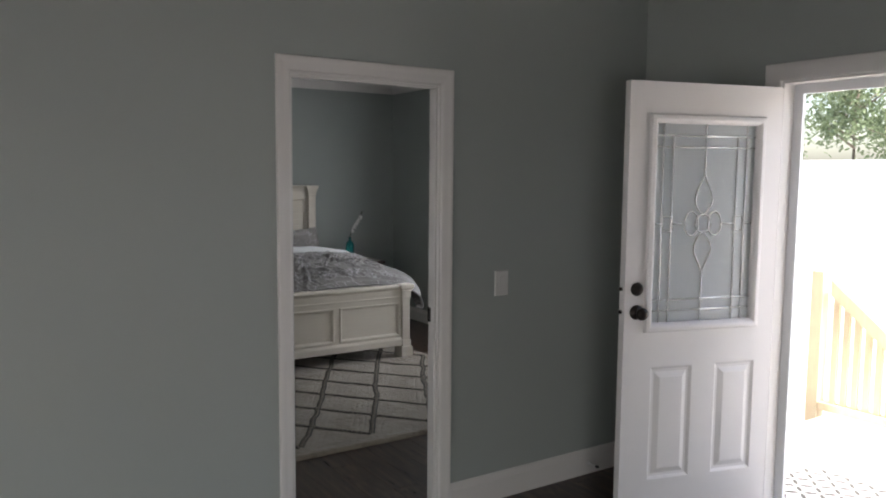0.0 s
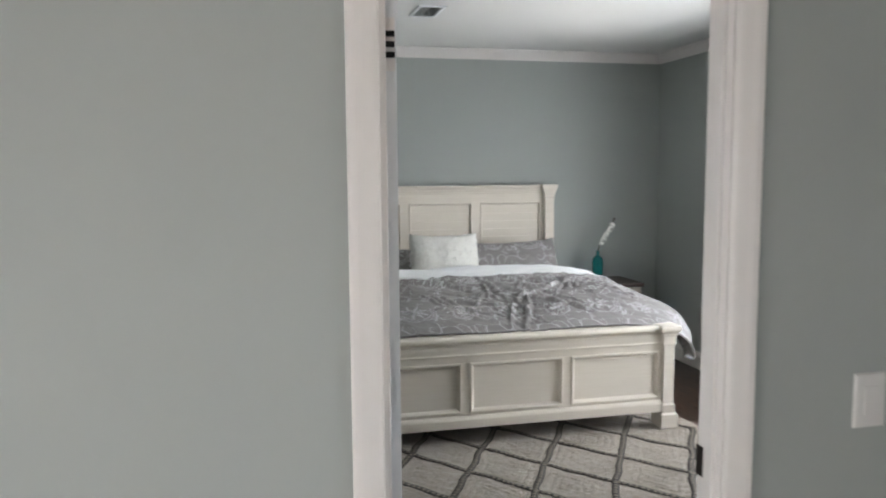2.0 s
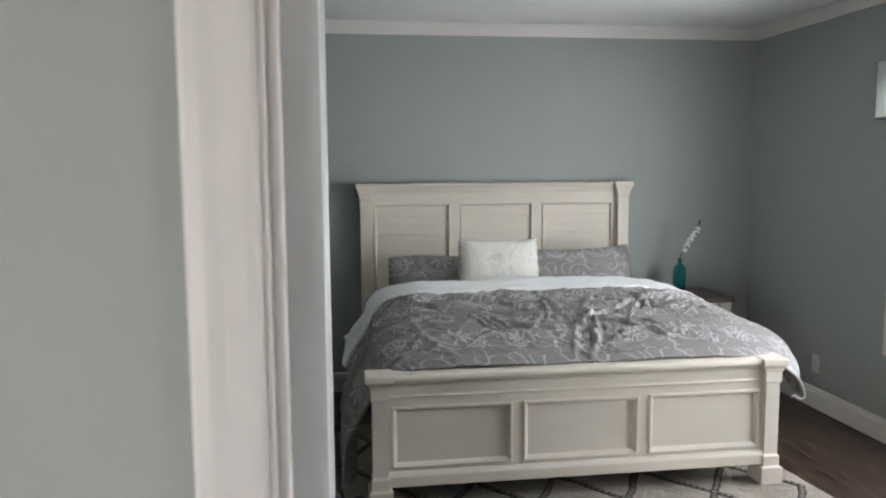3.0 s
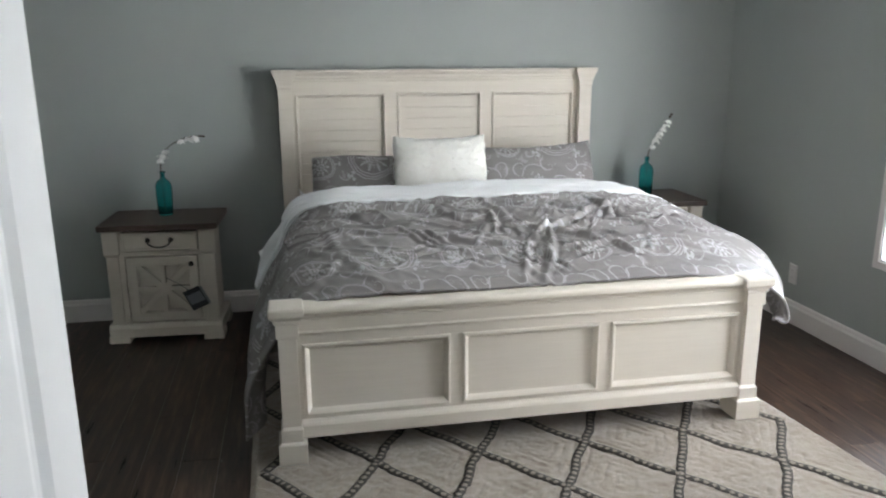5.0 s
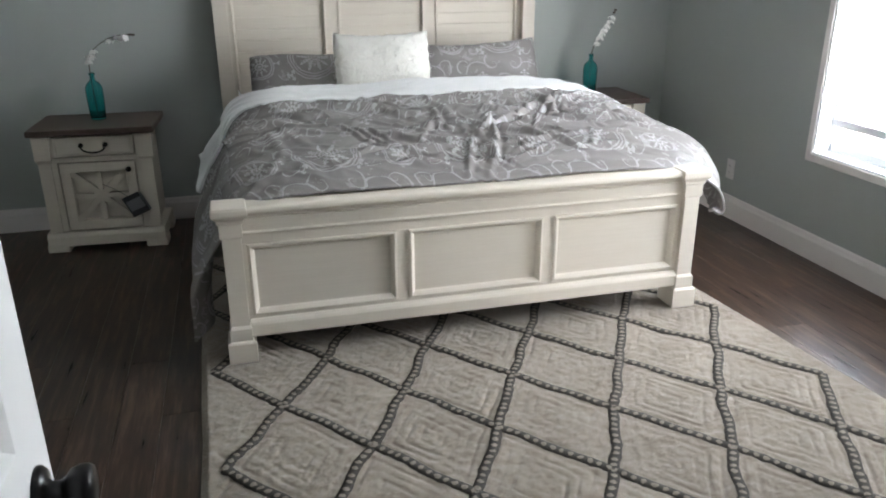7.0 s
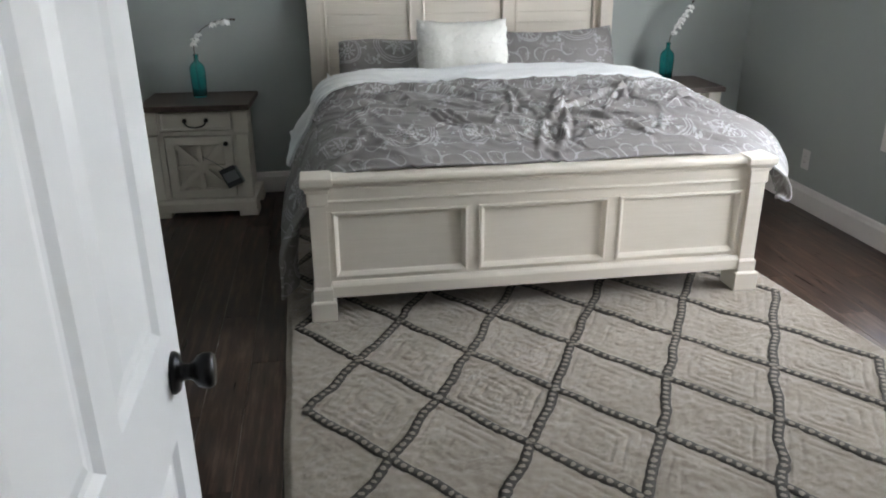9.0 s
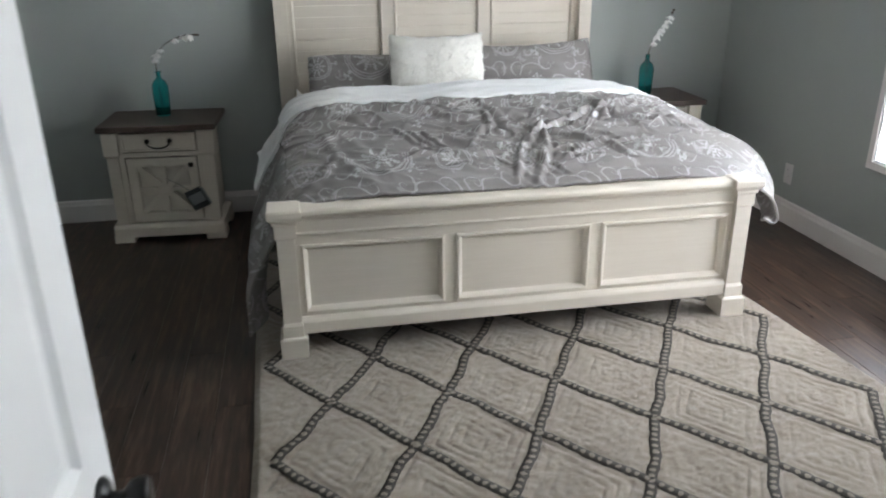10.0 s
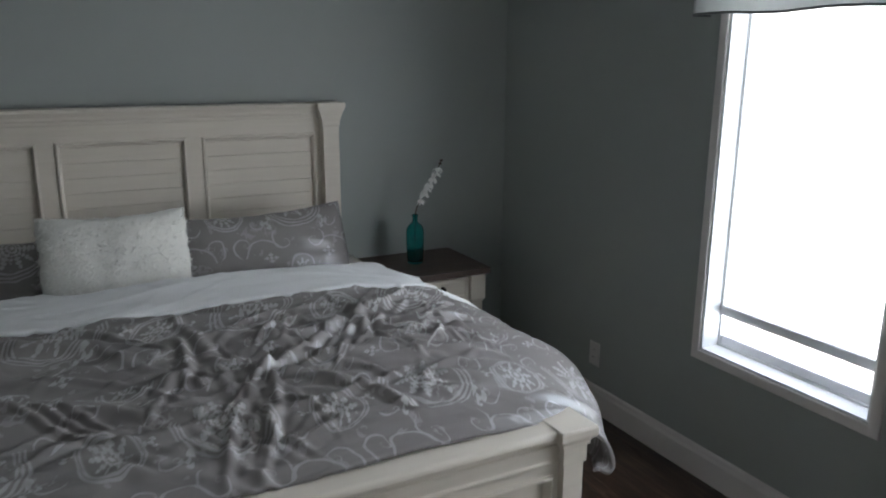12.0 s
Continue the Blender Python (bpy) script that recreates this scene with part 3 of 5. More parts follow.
for s in (-1, 1):
    xc = BX + s * 0.985
    post = block_stack([(0.036, 0.012, 0.11, 0.17), (0.036, 0.012, 0.11, 0.548), (0.043, 0.006, 0.115, 0.551), (0.043, 0.006, 0.115, 0.606), (0.050, 0.0, 0.12, 0.610), (0.050, 0.0, 0.12, 0.622), (0.056, -0.006, 0.124, 0.630), (0.065, -0.014, 0.128, 0.637), (0.067, -0.016, 0.130, 0.645), (0.067, -0.016, 0.130, 0.664), (0.063, -0.012, 0.126, 0.672)])
    bmesh.ops.translate(post, verts=post.verts, vec=(xc, FY + 0.006, 0))
    part("post", post, CREAM, foot, bevel=0.0015)
    plinth = block_stack([(0.056, -0.010, 0.125, 0.024), (0.056, -0.010, 0.125, 0.108), (0.052, -0.006, 0.121, 0.114), (0.043, 0.002, 0.114, 0.118), (0.043, 0.002, 0.114, 0.168), (0.036, 0.011, 0.111, 0.180)])
    bmesh.ops.translate(plinth, verts=plinth.verts, vec=(xc, FY + 0.006, 0))
    part("foot", plinth, CREAM, foot, bevel=0.002)
    slab("side_rail", [(BX + s * 0.955 - 0.016, BX + s * 0.955 + 0.016, FY + 0.12, YN - 0.13, 0.16, 0.40)], bed, 0.003, True)

HX, HY = 3.058, YN - 0.125
HP = [(HX - 0.895, HX - 0.345), (HX - 0.275, HX + 0.26), (HX + 0.33, HX + 0.868)]
HZ0, HZ1 = 0.55, 1.372
head = slab("headboard", [(HX - 0.95, HX + 0.93, HY + 0.066, HY + 0.085, 0.30, 1.44)], bed, 0.0, True)
for z0, z1 in ((0.30, HZ0), (HZ1, 1.44)):
    slab("rail", [(HX - 0.95, HX + 0.93, HY + 0.035, HY + 0.066, z0, z1)], head, 0.0015)
for a, b in ((HX - 0.95, HP[0][0]), (HP[0][1], HP[1][0]), (HP[1][1], HP[2][0]), (HP[2][1], HX + 0.93)):
    slab("stile", [(a, b, HY + 0.035, HY + 0.066, HZ0, HZ1)], head, 0.0)
for a, b in HP:
    part("panel_moulding", loop_frame((a, b, HZ0, HZ1), [(0, 0), (0.001, 0.007), (0.009, 0.009), (0.015, 0.003), (0.019, -0.016)], lambda u, v, d: (u, HY + 0.035 - d, v)), CREAM, head)
    z, k = HZ0 + 0.004, 0
    while z < HZ1 - 0.02:
        part("slat", boxes((a + 0.002, b - 0.002, HY + 0.049 + 0.0006 * (k % 2), HY + 0.0655, z, min(z + 0.0649, HZ1 - 0.002))), CREAM, head, bevel=0.0016)
        z, k = z + 0.066, k + 1
HCAP = [(0.09, 1.44), (0.034, 1.44), (0.030, 1.447), (0.030, 1.458), (0.022, 1.466), (0.020, 1.478), (0.008, 1.492), (0.0, 1.498), (0.0, 1.508), (0.004, 1.512), (0.115, 1.512), (0.118, 1.508), (0.118, 1.49), (0.09, 1.478)]
part("cornice", strip(HCAP, HX - 0.955, HX + 0.935, lambda t, o, u: (t, HY + o, u)), CREAM, head)
for xc in (HX - 0.953, HX + 0.933):
    post = block_stack([(0.040, -0.012, 0.085, 0.02), (0.040, -0.012, 0.085, 1.40), (0.044, -0.016, 0.09, 1.408), (0.044, -0.016, 0.09, 1.425), (0.050, -0.02, 0.10, 1.445), (0.062, -0.026, 0.11, 1.478), (0.070, -0.03, 0.118, 1.492), (0.070, -0.03, 0.118, 1.514)])
    bmesh.ops.translate(post, verts=post.verts, vec=(xc, HY, 0))
    part("post", post, CREAM, head, bevel=0.002)

bm = strip([(6.50, 0.36), (6.50, 0.59), (6.56, 0.625), (7.0, 0.74), (7.2, 0.78), (YN - 0.16, 0.78), (YN - 0.135, 0.74), (YN - 0.135, 0.36)], BX - 0.90, BX + 0.93, lambda t, o, u: (t, o, u))
mattress = tagged(put(bm, "mattress", SHEET, bevel=0.03, smooth=True), "white mattress on the bed frame", "mattress")


# ---- bedding ----
def damask(name):
    """Grey cloth with paler scrolling leaves and rosettes, after the cloth's own run."""
    m = mat(name, (0.36, 0.34, 0.34), 0.55)
    b = m.node_tree.nodes["Principled BSDF"]
    b.inputs["Sheen Weight"].default_value, b.inputs["Sheen Roughness"].default_value = 0.15, 0.4
    b.inputs["Specular IOR Level"].default_value = 0.75
    n = Net(m)
    uv = n.coord(kind="UV")
    wob = n.add("ShaderNodeTexNoise", Scale=9.0, Detail=2.0)
    n.link(uv, wob.inputs["Vector"])
    sc = n.add("ShaderNodeVectorMath", operation="SCALE")
    sc.inputs["Scale"].default_value = 0.035
    n.link(wob.outputs["Color"], sc.inputs[0])
    ad = n.add("ShaderNodeVectorMath", operation="ADD")
    n.link(uv, ad.inputs[0])
    n.link(sc.outputs[0], ad.inputs[1])
    sep = n.add("ShaderNodeSeparateXYZ")
    n.link(ad.outputs[0], sep.inputs[0])
    u = n.math("PINGPONG", n.math("ADD", sep.outputs[0], 5.70), 0.30)
    w = n.math("SUBTRACT", n.math("FLOORED_MODULO", n.math("ADD", sep.outputs[1], 5.37), 0.60), 0.30)
    lines, leaves = None, None

    def polar(cu, cw, stretch=1.0):
        du, dw = n.math("SUBTRACT", u, cu), n.math("MULTIPLY", n.math("SUBTRACT", w, cw), stretch)
        return n.math("SQRT", n.math("ADD", n.math("MULTIPLY", du, du), n.math("MULTIPLY", dw, dw))), n.math("ARCTAN2", dw, du), du, dw

    def both(a, b):
        return b if a is None else n.math("MAXIMUM", a, b)

    # feathered arcs: centre, radii, side of the cut that stays
    for cu, cw, rads, au, aw, cut in ((0.0, 0.05, (0.108, 0.122, 0.136), 0.35, -0.94, 0.0), (0.16, -0.22, (0.082,), 0.2, 0.98, 0.03), (0.14, 0.22, (0.084,), -0.3, 0.95, 0.02),
                                      (0.30, 0.0, (0.070, 0.080), -1.0, 0.0, -0.2), (0.0, -0.27, (0.052,), 0.0, 1.0, -0.03), (0.30, 0.30, (0.060, 0.074), -1.0, 0.0, -0.2)):
        r, a, du, dw = polar(cu, cw)
        side = n.math("GREATER_THAN", n.math("ADD", n.math("MULTIPLY", du, au), n.math("MULTIPLY", dw, aw)), cut)
        for rad in rads:
            lines = both(lines, n.math("MULTIPLY", side, n.math("LESS_THAN", n.math("ABSOLUTE", n.math("SUBTRACT", r, rad)), 0.0036)))
    # volutes that wind inward
    for cu, cw, rad, turn in ((0.165, 0.105, 0.062, 1.0), (0.065, -0.150, 0.058, -1.0), (0.235, -0.150, 0.060, 1.0), (0.075, 0.250, 0.058, -1.0), (0.225, 0.190, 0.052, 1.0), (0.155, -0.055, 0.044, -1.0)):
        r, a, du, dw = polar(cu, cw)
        arm = n.math("SINE", n.math("MULTIPLY_ADD", a, turn, n.math("MULTIPLY", n.math("LOGARITHM", n.math("ADD", r, 0.001), 2.718), 3.6)))
        lines = both(lines, n.math("MULTIPLY", n.math("LESS_THAN", r, rad), n.math("GREATER_THAN", arm, 0.95)))
    # palmettes and rosettes with veined petals
    for cu, cw, rad, petals, st in ((0.0, 0.055, 0.088, 11.0, 0.85), (0.30, 0.0, 0.052, 10.0, 0.8), (0.0, -0.27, 0.036, 8.0, 1.0), (0.30, 0.30, 0.046, 8.0, 1.0), (0.125, -0.06, 0.026, 3.0, 0.7), (0.20, 0.02, 0.022, 3.0, 1.5), (0.13, -0.215, 0.030, 4.0, 1.2), (0.15, 0.235, 0.028, 4.0, 1.1)):
        r, a, du, dw = polar(cu, cw, st)
        wave = n.math("COSINE", n.math("MULTIPLY", a, petals))
        edge = n.math("MULTIPLY_ADD", wave, rad * 0.24, rad * 0.76)
        veins = n.math("GREATER_THAN", n.math("ADD", wave, n.math("MULTIPLY", n.math("SINE", n.math("MULTIPLY", r, 420.0)), 1.3)), -0.35)
        leaves = both(leaves, n.math("MULTIPLY", n.math("LESS_THAN", r, edge), veins))
    masks = [n.math("MULTIPLY", lines, 0.58), n.math("MULTIPLY", leaves, 0.78)]
    fine = n.noise(uv, 38, 3.0, 0.6)
    leaf = n.math("GREATER_THAN", n.noise(uv, 13, 2.0), 0.60)
    sprig = n.math("MULTIPLY", leaf, n.math("GREATER_THAN", fine, 0.50))
    mask = n.math("MAXIMUM", n.math("MAXIMUM", masks[0], masks[1]), n.math("MULTIPLY", sprig, 0.30))
    soft = n.math("MULTIPLY", mask, n.math("MULTIPLY_ADD", fine, 0.9, 0.45))
    weave = n.noise(uv, 700, 2.0)
    ground = n.mix(n.noise(uv, 4.0, 3.0), (0.195, 0.178, 0.178), (0.255, 0.237, 0.237))
    n.colour(n.mix(soft, ground, (0.49, 0.485, 0.49)))
    n.rough(n.math("MULTIPLY_ADD", mask, -0.04, 0.27))
    n.bump(n.math("MULTIPLY_ADD", mask, 0.6, n.math("MULTIPLY", weave, 0.35)), 0.35, 0.0015)
    return m


DAMASK = damask("grey_damask_cloth")

FOLDS = [  # x0, y0, x1, y1, height, half width
    (3.24, 6.82, 3.07, 6.50, 0.015, 0.015), (3.27, 6.82, 3.17, 6.50, 0.018, 0.014), (3.28, 6.83, 3.58, 6.56, 0.018, 0.015),
    (3.26, 6.84, 3.52, 7.00, 0.020, 0.016), (3.05, 7.04, 3.03, 6.86, 0.022, 0.015), (3.64, 7.12, 3.63, 6.94, 0.024, 0.015),
    (3.38, 7.02, 3.80, 6.93, 0.016, 0.018), (3.80, 6.96, 3.98, 6.88, 0.016, 0.015), (2.28, 7.12, 2.98, 6.80, -0.020, 0.040),
    (2.30, 7.20, 2.75, 7.14, 0.022, 0.024)]
_rng = random.Random(7)
WRINKLES = []


def fan(x, y, a0, a1, count, l0, l1, h0, h1):
    """Fine creases that run out from a pinch in the cloth."""
    for k in range(count):
        an = radians(a0 + (a1 - a0) * (k + _rng.uniform(0.1, 0.9)) / count)
        near, far = _rng.uniform(0.02, 0.09), _rng.uniform(l0, l1)
        WRINKLES.append((x + near * math.cos(an), y + near * math.sin(an) * 0.8, x + far * math.cos(an), y + far * math.sin(an) * 0.8, _rng.uniform(h0, h1), _rng.uniform(0.006, 0.012)))


fan(3.25, 6.83, 195, 345, 8, 0.16, 0.42, 0.006, 0.014)
fan(3.25, 6.83, 10, 150, 4, 0.15, 0.35, 0.004, 0.010)
fan(3.63, 6.99, 0, 360, 8, 0.12, 0.34, 0.005, 0.012)
fan(3.04, 6.92, 150, 330, 6, 0.12, 0.34, 0.005, 0.012)
fan(3.90, 6.92, 120, 330, 9, 0.10, 0.26, 0.004, 0.010)
fan(3.42, 7.16, 180, 360, 8, 0.10, 0.28, 0.004, 0.010)
for k in range(7):  # long sweeps towards the foot
    x, y = 2.62 + 0.055 * k, 6.80 - 0.012 * k
    WRINKLES.append((x, y, x + 0.30, y - 0.22, 0.012, 0.010))
for _ in range(110):
    cx, cy = _rng.uniform(2.15, 3.95), _rng.uniform(6.52, 7.26)
    ang, ln = _rng.gauss(-0.2, 0.55), _rng.uniform(0.08, 0.24)
    WRINKLES.append((cx - ln * math.cos(ang), cy - ln * math.sin(ang), cx + ln * math.cos(ang), cy + ln * math.sin(ang), _rng.uniform(0.003, 0.009) * (1.25 if cx > 2.7 else 0.95), _rng.uniform(0.009, 0.020)))


def creases(x, y):
    """Height of the folds over arrays of places."""
    h = np.zeros_like(x)
    for x0, y0, x1, y1, hh, w in FOLDS + WRINKLES:
        dx, dy = x1 - x0, y1 - y0
        ll = dx * dx + dy * dy
        t = ((x - x0) * dx + (y - y0) * dy) / ll
        bend = 0.06 * np.sin(t * 3.1) * (1 if (x0 * 37 + y0 * 11) % 1 > 0.5 else -1)
        d = np.hypot(x - x0 - dx * t - bend * dy, y - y0 - dy * t + bend * dx) / (w * (1.25 - 0.5 * np.abs(t - 0.5)).clip(0.3))
        fade = ((t + 0.3) / 0.35).clip(0, 1) * ((1.3 - t) / 0.35).clip(0, 1)
        h += hh * fade * (np.exp(-d * d) - 0.4 * np.exp(-(d - 1.7) ** 2 * 1.8))
    return h


def spline(points, t):
    """Catmull-Rom through points, t in 0..1 by index."""
    f = t * (len(points) - 1)
    i = min(int(f), len(points) - 2)
    f -= i
    p = [Vector(points[max(0, min(len(points) - 1, i + k))]) for k in (-1, 0, 1, 2)]
    return 0.5 * ((2 * p[1]) + (p[2] - p[0]) * f + (2 * p[0] - 5 * p[1] + 4 * p[2] - p[3]) * f * f + (3 * p[1] - p[0] - 3 * p[2] + p[3]) * f ** 3)


def lerp_table(table, v):
    for (a, p), (b, q) in zip(table, table[1:]):
        if v <= b:
            f = max(0.0, (v - a) / (b - a))
            f = f * f * (3 - 2 * f)
            return p + (q - p) * f
    return table[-1][1]


TOPZ = [(6.408, 0.664), (6.45, 0.692), (6.52, 0.722), (6.64, 0.757), (6.90, 0.805), (7.25, 0.862), (7.50, 0.885), (7.66, 0.852)]
HEML = [(6.408, 0.10), (6.62, 0.15), (6.95, 0.30), (7.25, 0.46), (7.66, 0.55)]
HEMR = [(6.408, 0.47), (6.55, 0.43), (6.8, 0.50), (7.2, 0.56), (7.66, 0.60)]
BULGE = [(6.408, 0.19), (6.6, 0.28), (6.8, 0.32), (7.2, 0.22), (7.66, 0.10)]


def cloth_section(y):
    zt, zl, zr, bu = (lerp_table(k, y) for k in (TOPZ, HEML, HEMR, BULGE))
    tuck = -0.11 * min(1.0, max(0.0, (y - 7.08) / 0.3))
    low, dx = zl, 0.05 * min(1.0, max(0.0, (y - 6.9) / 0.35))
    return [(1.935 - 0.02 * math.sin(y * 19) + 0.4 * dx, low), (1.95 + 1.4 * dx + 0.015 * math.sin(y * 23 + 1), low + 0.5 * (zt - 0.17 - low)), (2.03 + dx, zt - 0.17), (2.10 + dx, zt - 0.055), (2.25 + dx, zt - 0.004), (2.5, zt + 0.010), (2.8, zt + 0.006), (3.15, zt + 0.004),
            (3.5, zt + 0.01), (3.82 + tuck, zt + 0.002), (4.02 + tuck, zt - 0.020), (4.03 + bu * 0.50 + tuck, zt - 0.060), (4.05 + bu * 0.88 + 0.6 * tuck, zt - 0.130), (4.06 + bu, zt - 0.215), (4.03 + bu * 0.96, zr)]


def cloth(y0, y1, rows, cols, lift, folds=1.0):
    bm = bmesh.new()
    layer = bm.loops.layers.uv.new("UVMap")
    ys = [y0 + (y1 - y0) * j / rows for j in range(rows + 1)]
    base = [[spline(sec, i / cols) for i in range(cols + 1)] for sec in map(cloth_section, ys)]
    bx = np.array([[p.x for p in line] for line in base])
    height = creases(bx, np.repeat(np.array(ys)[:, None], cols + 1, 1))
    grid, uvs = [], {}
    for j, (y, pts) in enumerate(zip(ys, base)):
        run, line = 0.0, []
        zt = lerp_table(TOPZ, y)
        for i, p in enumerate(pts):
            if i:
                run += (p - pts[i - 1]).length
            a, b = pts[max(0, i - 1)], pts[min(cols, i + 1)]
            tang = (b - a).normalized()
            nrm = Vector((-tang.y, tang.x))
            side = 1.0 if 2.1 < p.x < 4.05 else 0.35
            upper = min(1.0, max(0.0, (y - 6.72) / 0.2))
            flow = 0.5 + noise.fractal(Vector((p.x * 1.9 + 0.6 * y, y * 9.5 - 1.4 * p.x + 0.5 * math.sin(p.x * 4.1), 4.0)), 1.0, 2.0, 2)
            ridge = max(0.0, 1 - abs(noise.noise(Vector((p.x * 2.4 + y, y * 11 + 0.8 * math.sin(p.x * 5), 8.0)))) * 5)
            f = side * (0.85 * height[j, i] + (0.35 + 0.65 * upper) * (0.019 * flow + 0.011 * ridge * ridge)) + 0.015 * noise.fractal(Vector((p.x * 2.6, y * 3.4, p.y * 2.6)), 1.0, 2.0, 2)
            if side < 1:
                f += 0.018 * math.sin(y * 21 + p.x * 3 + 2.5 * noise.noise(Vector((p.x, y * 2, p.y)))) * min(1.0, max(0.0, (zt - p.y - 0.1) * 4))
            q = p + nrm * (lift + folds * f)
            vert = bm.verts.new((q.x, y + 0.006 * noise.noise(Vector((p.x * 4, y, p.y * 4))), q.y))
            uvs[vert] = (run - 1.3, y * 1.05)
            line.append(vert)
        grid.append(line)
    for a, b in zip(grid, grid[1:]):
        for i in range(cols):
            f = bm.faces.new((a[i], a[i + 1], b[i + 1], b[i]))
            for lp in f.loops:
                lp[layer].uv = uvs[lp.vert]
    return bm


duvet = thing("duvet", "rumpled grey damask duvet with a white underside spread on the bed", "duvet", (BX, 7.0, 0.8))
ob = wpart("cover", cloth(6.408, 7.36, 250, 560, 0.012), DAMASK, duvet, smooth=True)
mod = ob.modifiers.new("thickness", "SOLIDIFY")
mod.thickness, mod.offset = 0.012, -1
ob = wpart("folded_edge", cloth(7.27, 7.66, 90, 360, 0.030, 0.6), SHEET, duvet, "white underside folded back", smooth=True)
mod = ob.modifiers.new("thickness", "SOLIDIFY")
mod.thickness, mod.offset = 0.022, -1


def cushion(width, height, depth, steps=40, pinch=0.10, rough=0.0, seed=0):
    """Pillow standing in the xz plane, centred on its own middle."""
    bm = bmesh.new()
    layer = bm.loops.layers.uv.new("UVMap")
    uvs = {}

    def vert(i, j, side):
        u, v = 2 * i / steps - 1, 2 * j / steps - 1
        e = max(0.0, (1 - abs(u) ** 2.6)) ** 0.5 * max(0.0, (1 - abs(v) ** 2.6)) ** 0.5
        x = u * width / 2 * (1 - pinch * (1 - u * u) * 0.0 - pinch * (v * v) * (1 - abs(u)) * 0.2) * (1 - 0.05 * (1 - v * v) * 0)
        z = v * height / 2 * (1 - pinch * (1 - u * u) * 0.5 * abs(v)) * (1 - (0.10 if pinch < 0.05 else 0.0) * abs(u) ** 5)
        n = noise.fractal(Vector((u * 1.7 + seed, v * 1.7, side * 2.0)), 1.0, 2.0, 3)
        y = side * depth / 2 * e * (1 + 0.16 * n)
        p = bm.verts.new((x + rough * noise.noise(Vector((v * 9, seed, u * 9))), y, z + rough * noise.noise(Vector((u * 9, v * 9, seed)))))
        uvs[p] = (x + seed, z + seed * 0.7)
        return p
    front = [[vert(i, j, -1) for i in range(steps + 1)] for j in range(steps + 1)]
    back = [[front[j][i] if i in (0, steps) or j in (0, steps) else vert(i, j, 1) for i in range(steps + 1)] for j in range(steps + 1)]
    for g in (front, back):
        for j in range(steps):
            for i in range(steps):
                f = bm.faces.new((g[j][i], g[j][i + 1], g[j + 1][i + 1], g[j + 1][i]))
                for lp in f.loops:
                    lp[layer].uv = uvs[lp.vert]
    return bm


def pillow(name, label, material, at, tilt, turn, width, height, depth, seed, rough=0.0, roll=0.0, pinch=0.1):
    ob = put(cushion(width, height, depth, seed=seed, rough=rough, pinch=pinch), name, material, smooth=True)
    ob.matrix_basis = pose(*at) @ pose(0, 0, 0, 0, 0, turn) @ pose(0, 0, 0, tilt, roll, 0)
    return tagged(ob, label, "pillow")


pillow("pillow", "grey damask pillow leaning on the headboard", DAMASK, (2.595, 7.92, 0.850), -28, 2, 0.72, 0.39, 0.21, 0.3, 0.004, 3.0, 0.02)
pillow("pillow", "grey damask pillow leaning on the headboard", DAMASK, (3.51, 7.93, 0.880), -28, -2, 0.84, 0.44, 0.19, 1.9, 0.003, -1.0, 0.32)


def fur():
    m = mat("white_faux_fur", (0.80, 0.785, 0.74), 0.9)
    m.node_tree.nodes["Principled BSDF"].inputs["Sheen Weight"].default_value = 0.6
    n = Net(m)
    g = n.noise(n.coord(), 60, 5.0, 0.7)
    n.colour(n.mix(g, (0.77, 0.755, 0.71), (0.87, 0.86, 0.83)))
    n.bump(g, 0.7, 0.004)
    return m


FUR = fur()
fluffy = pillow("throw_pillow", "fluffy white square throw pillow leaning on the pillows", FUR, (2.94, 7.70, 0.955), -16, 0, 0.52, 0.43, 0.18, 4.1, 0.010, 0.0, 0.2)
bm = bmesh.new()
rng = random.Random(3)
src = fluffy.data
for _ in range(11000):
    poly = src.polygons[rng.randrange(len(src.polygons))]
    c, nm = poly.center, poly.normal
    d = Vector((rng.uniform(-0.6, 0.6), rng.uniform(-0.6, 0.6), rng.uniform(-0.9, 0.3)))
    tip = c + (nm * 0.45 + d).normalized() * rng.uniform(0.010, 0.022)
    sx = nm.cross(d).normalized() * 0.0016
    j = Vector((rng.uniform(-0.006, 0.006), 0, rng.uniform(-0.005, 0.005)))
    bm.faces.new([bm.verts.new(c + j - sx), bm.verts.new(c + j + sx), bm.verts.new(tip + j)])
hair = part("fur", bm, FUR, fluffy)
hair["kind"] = "stuff"


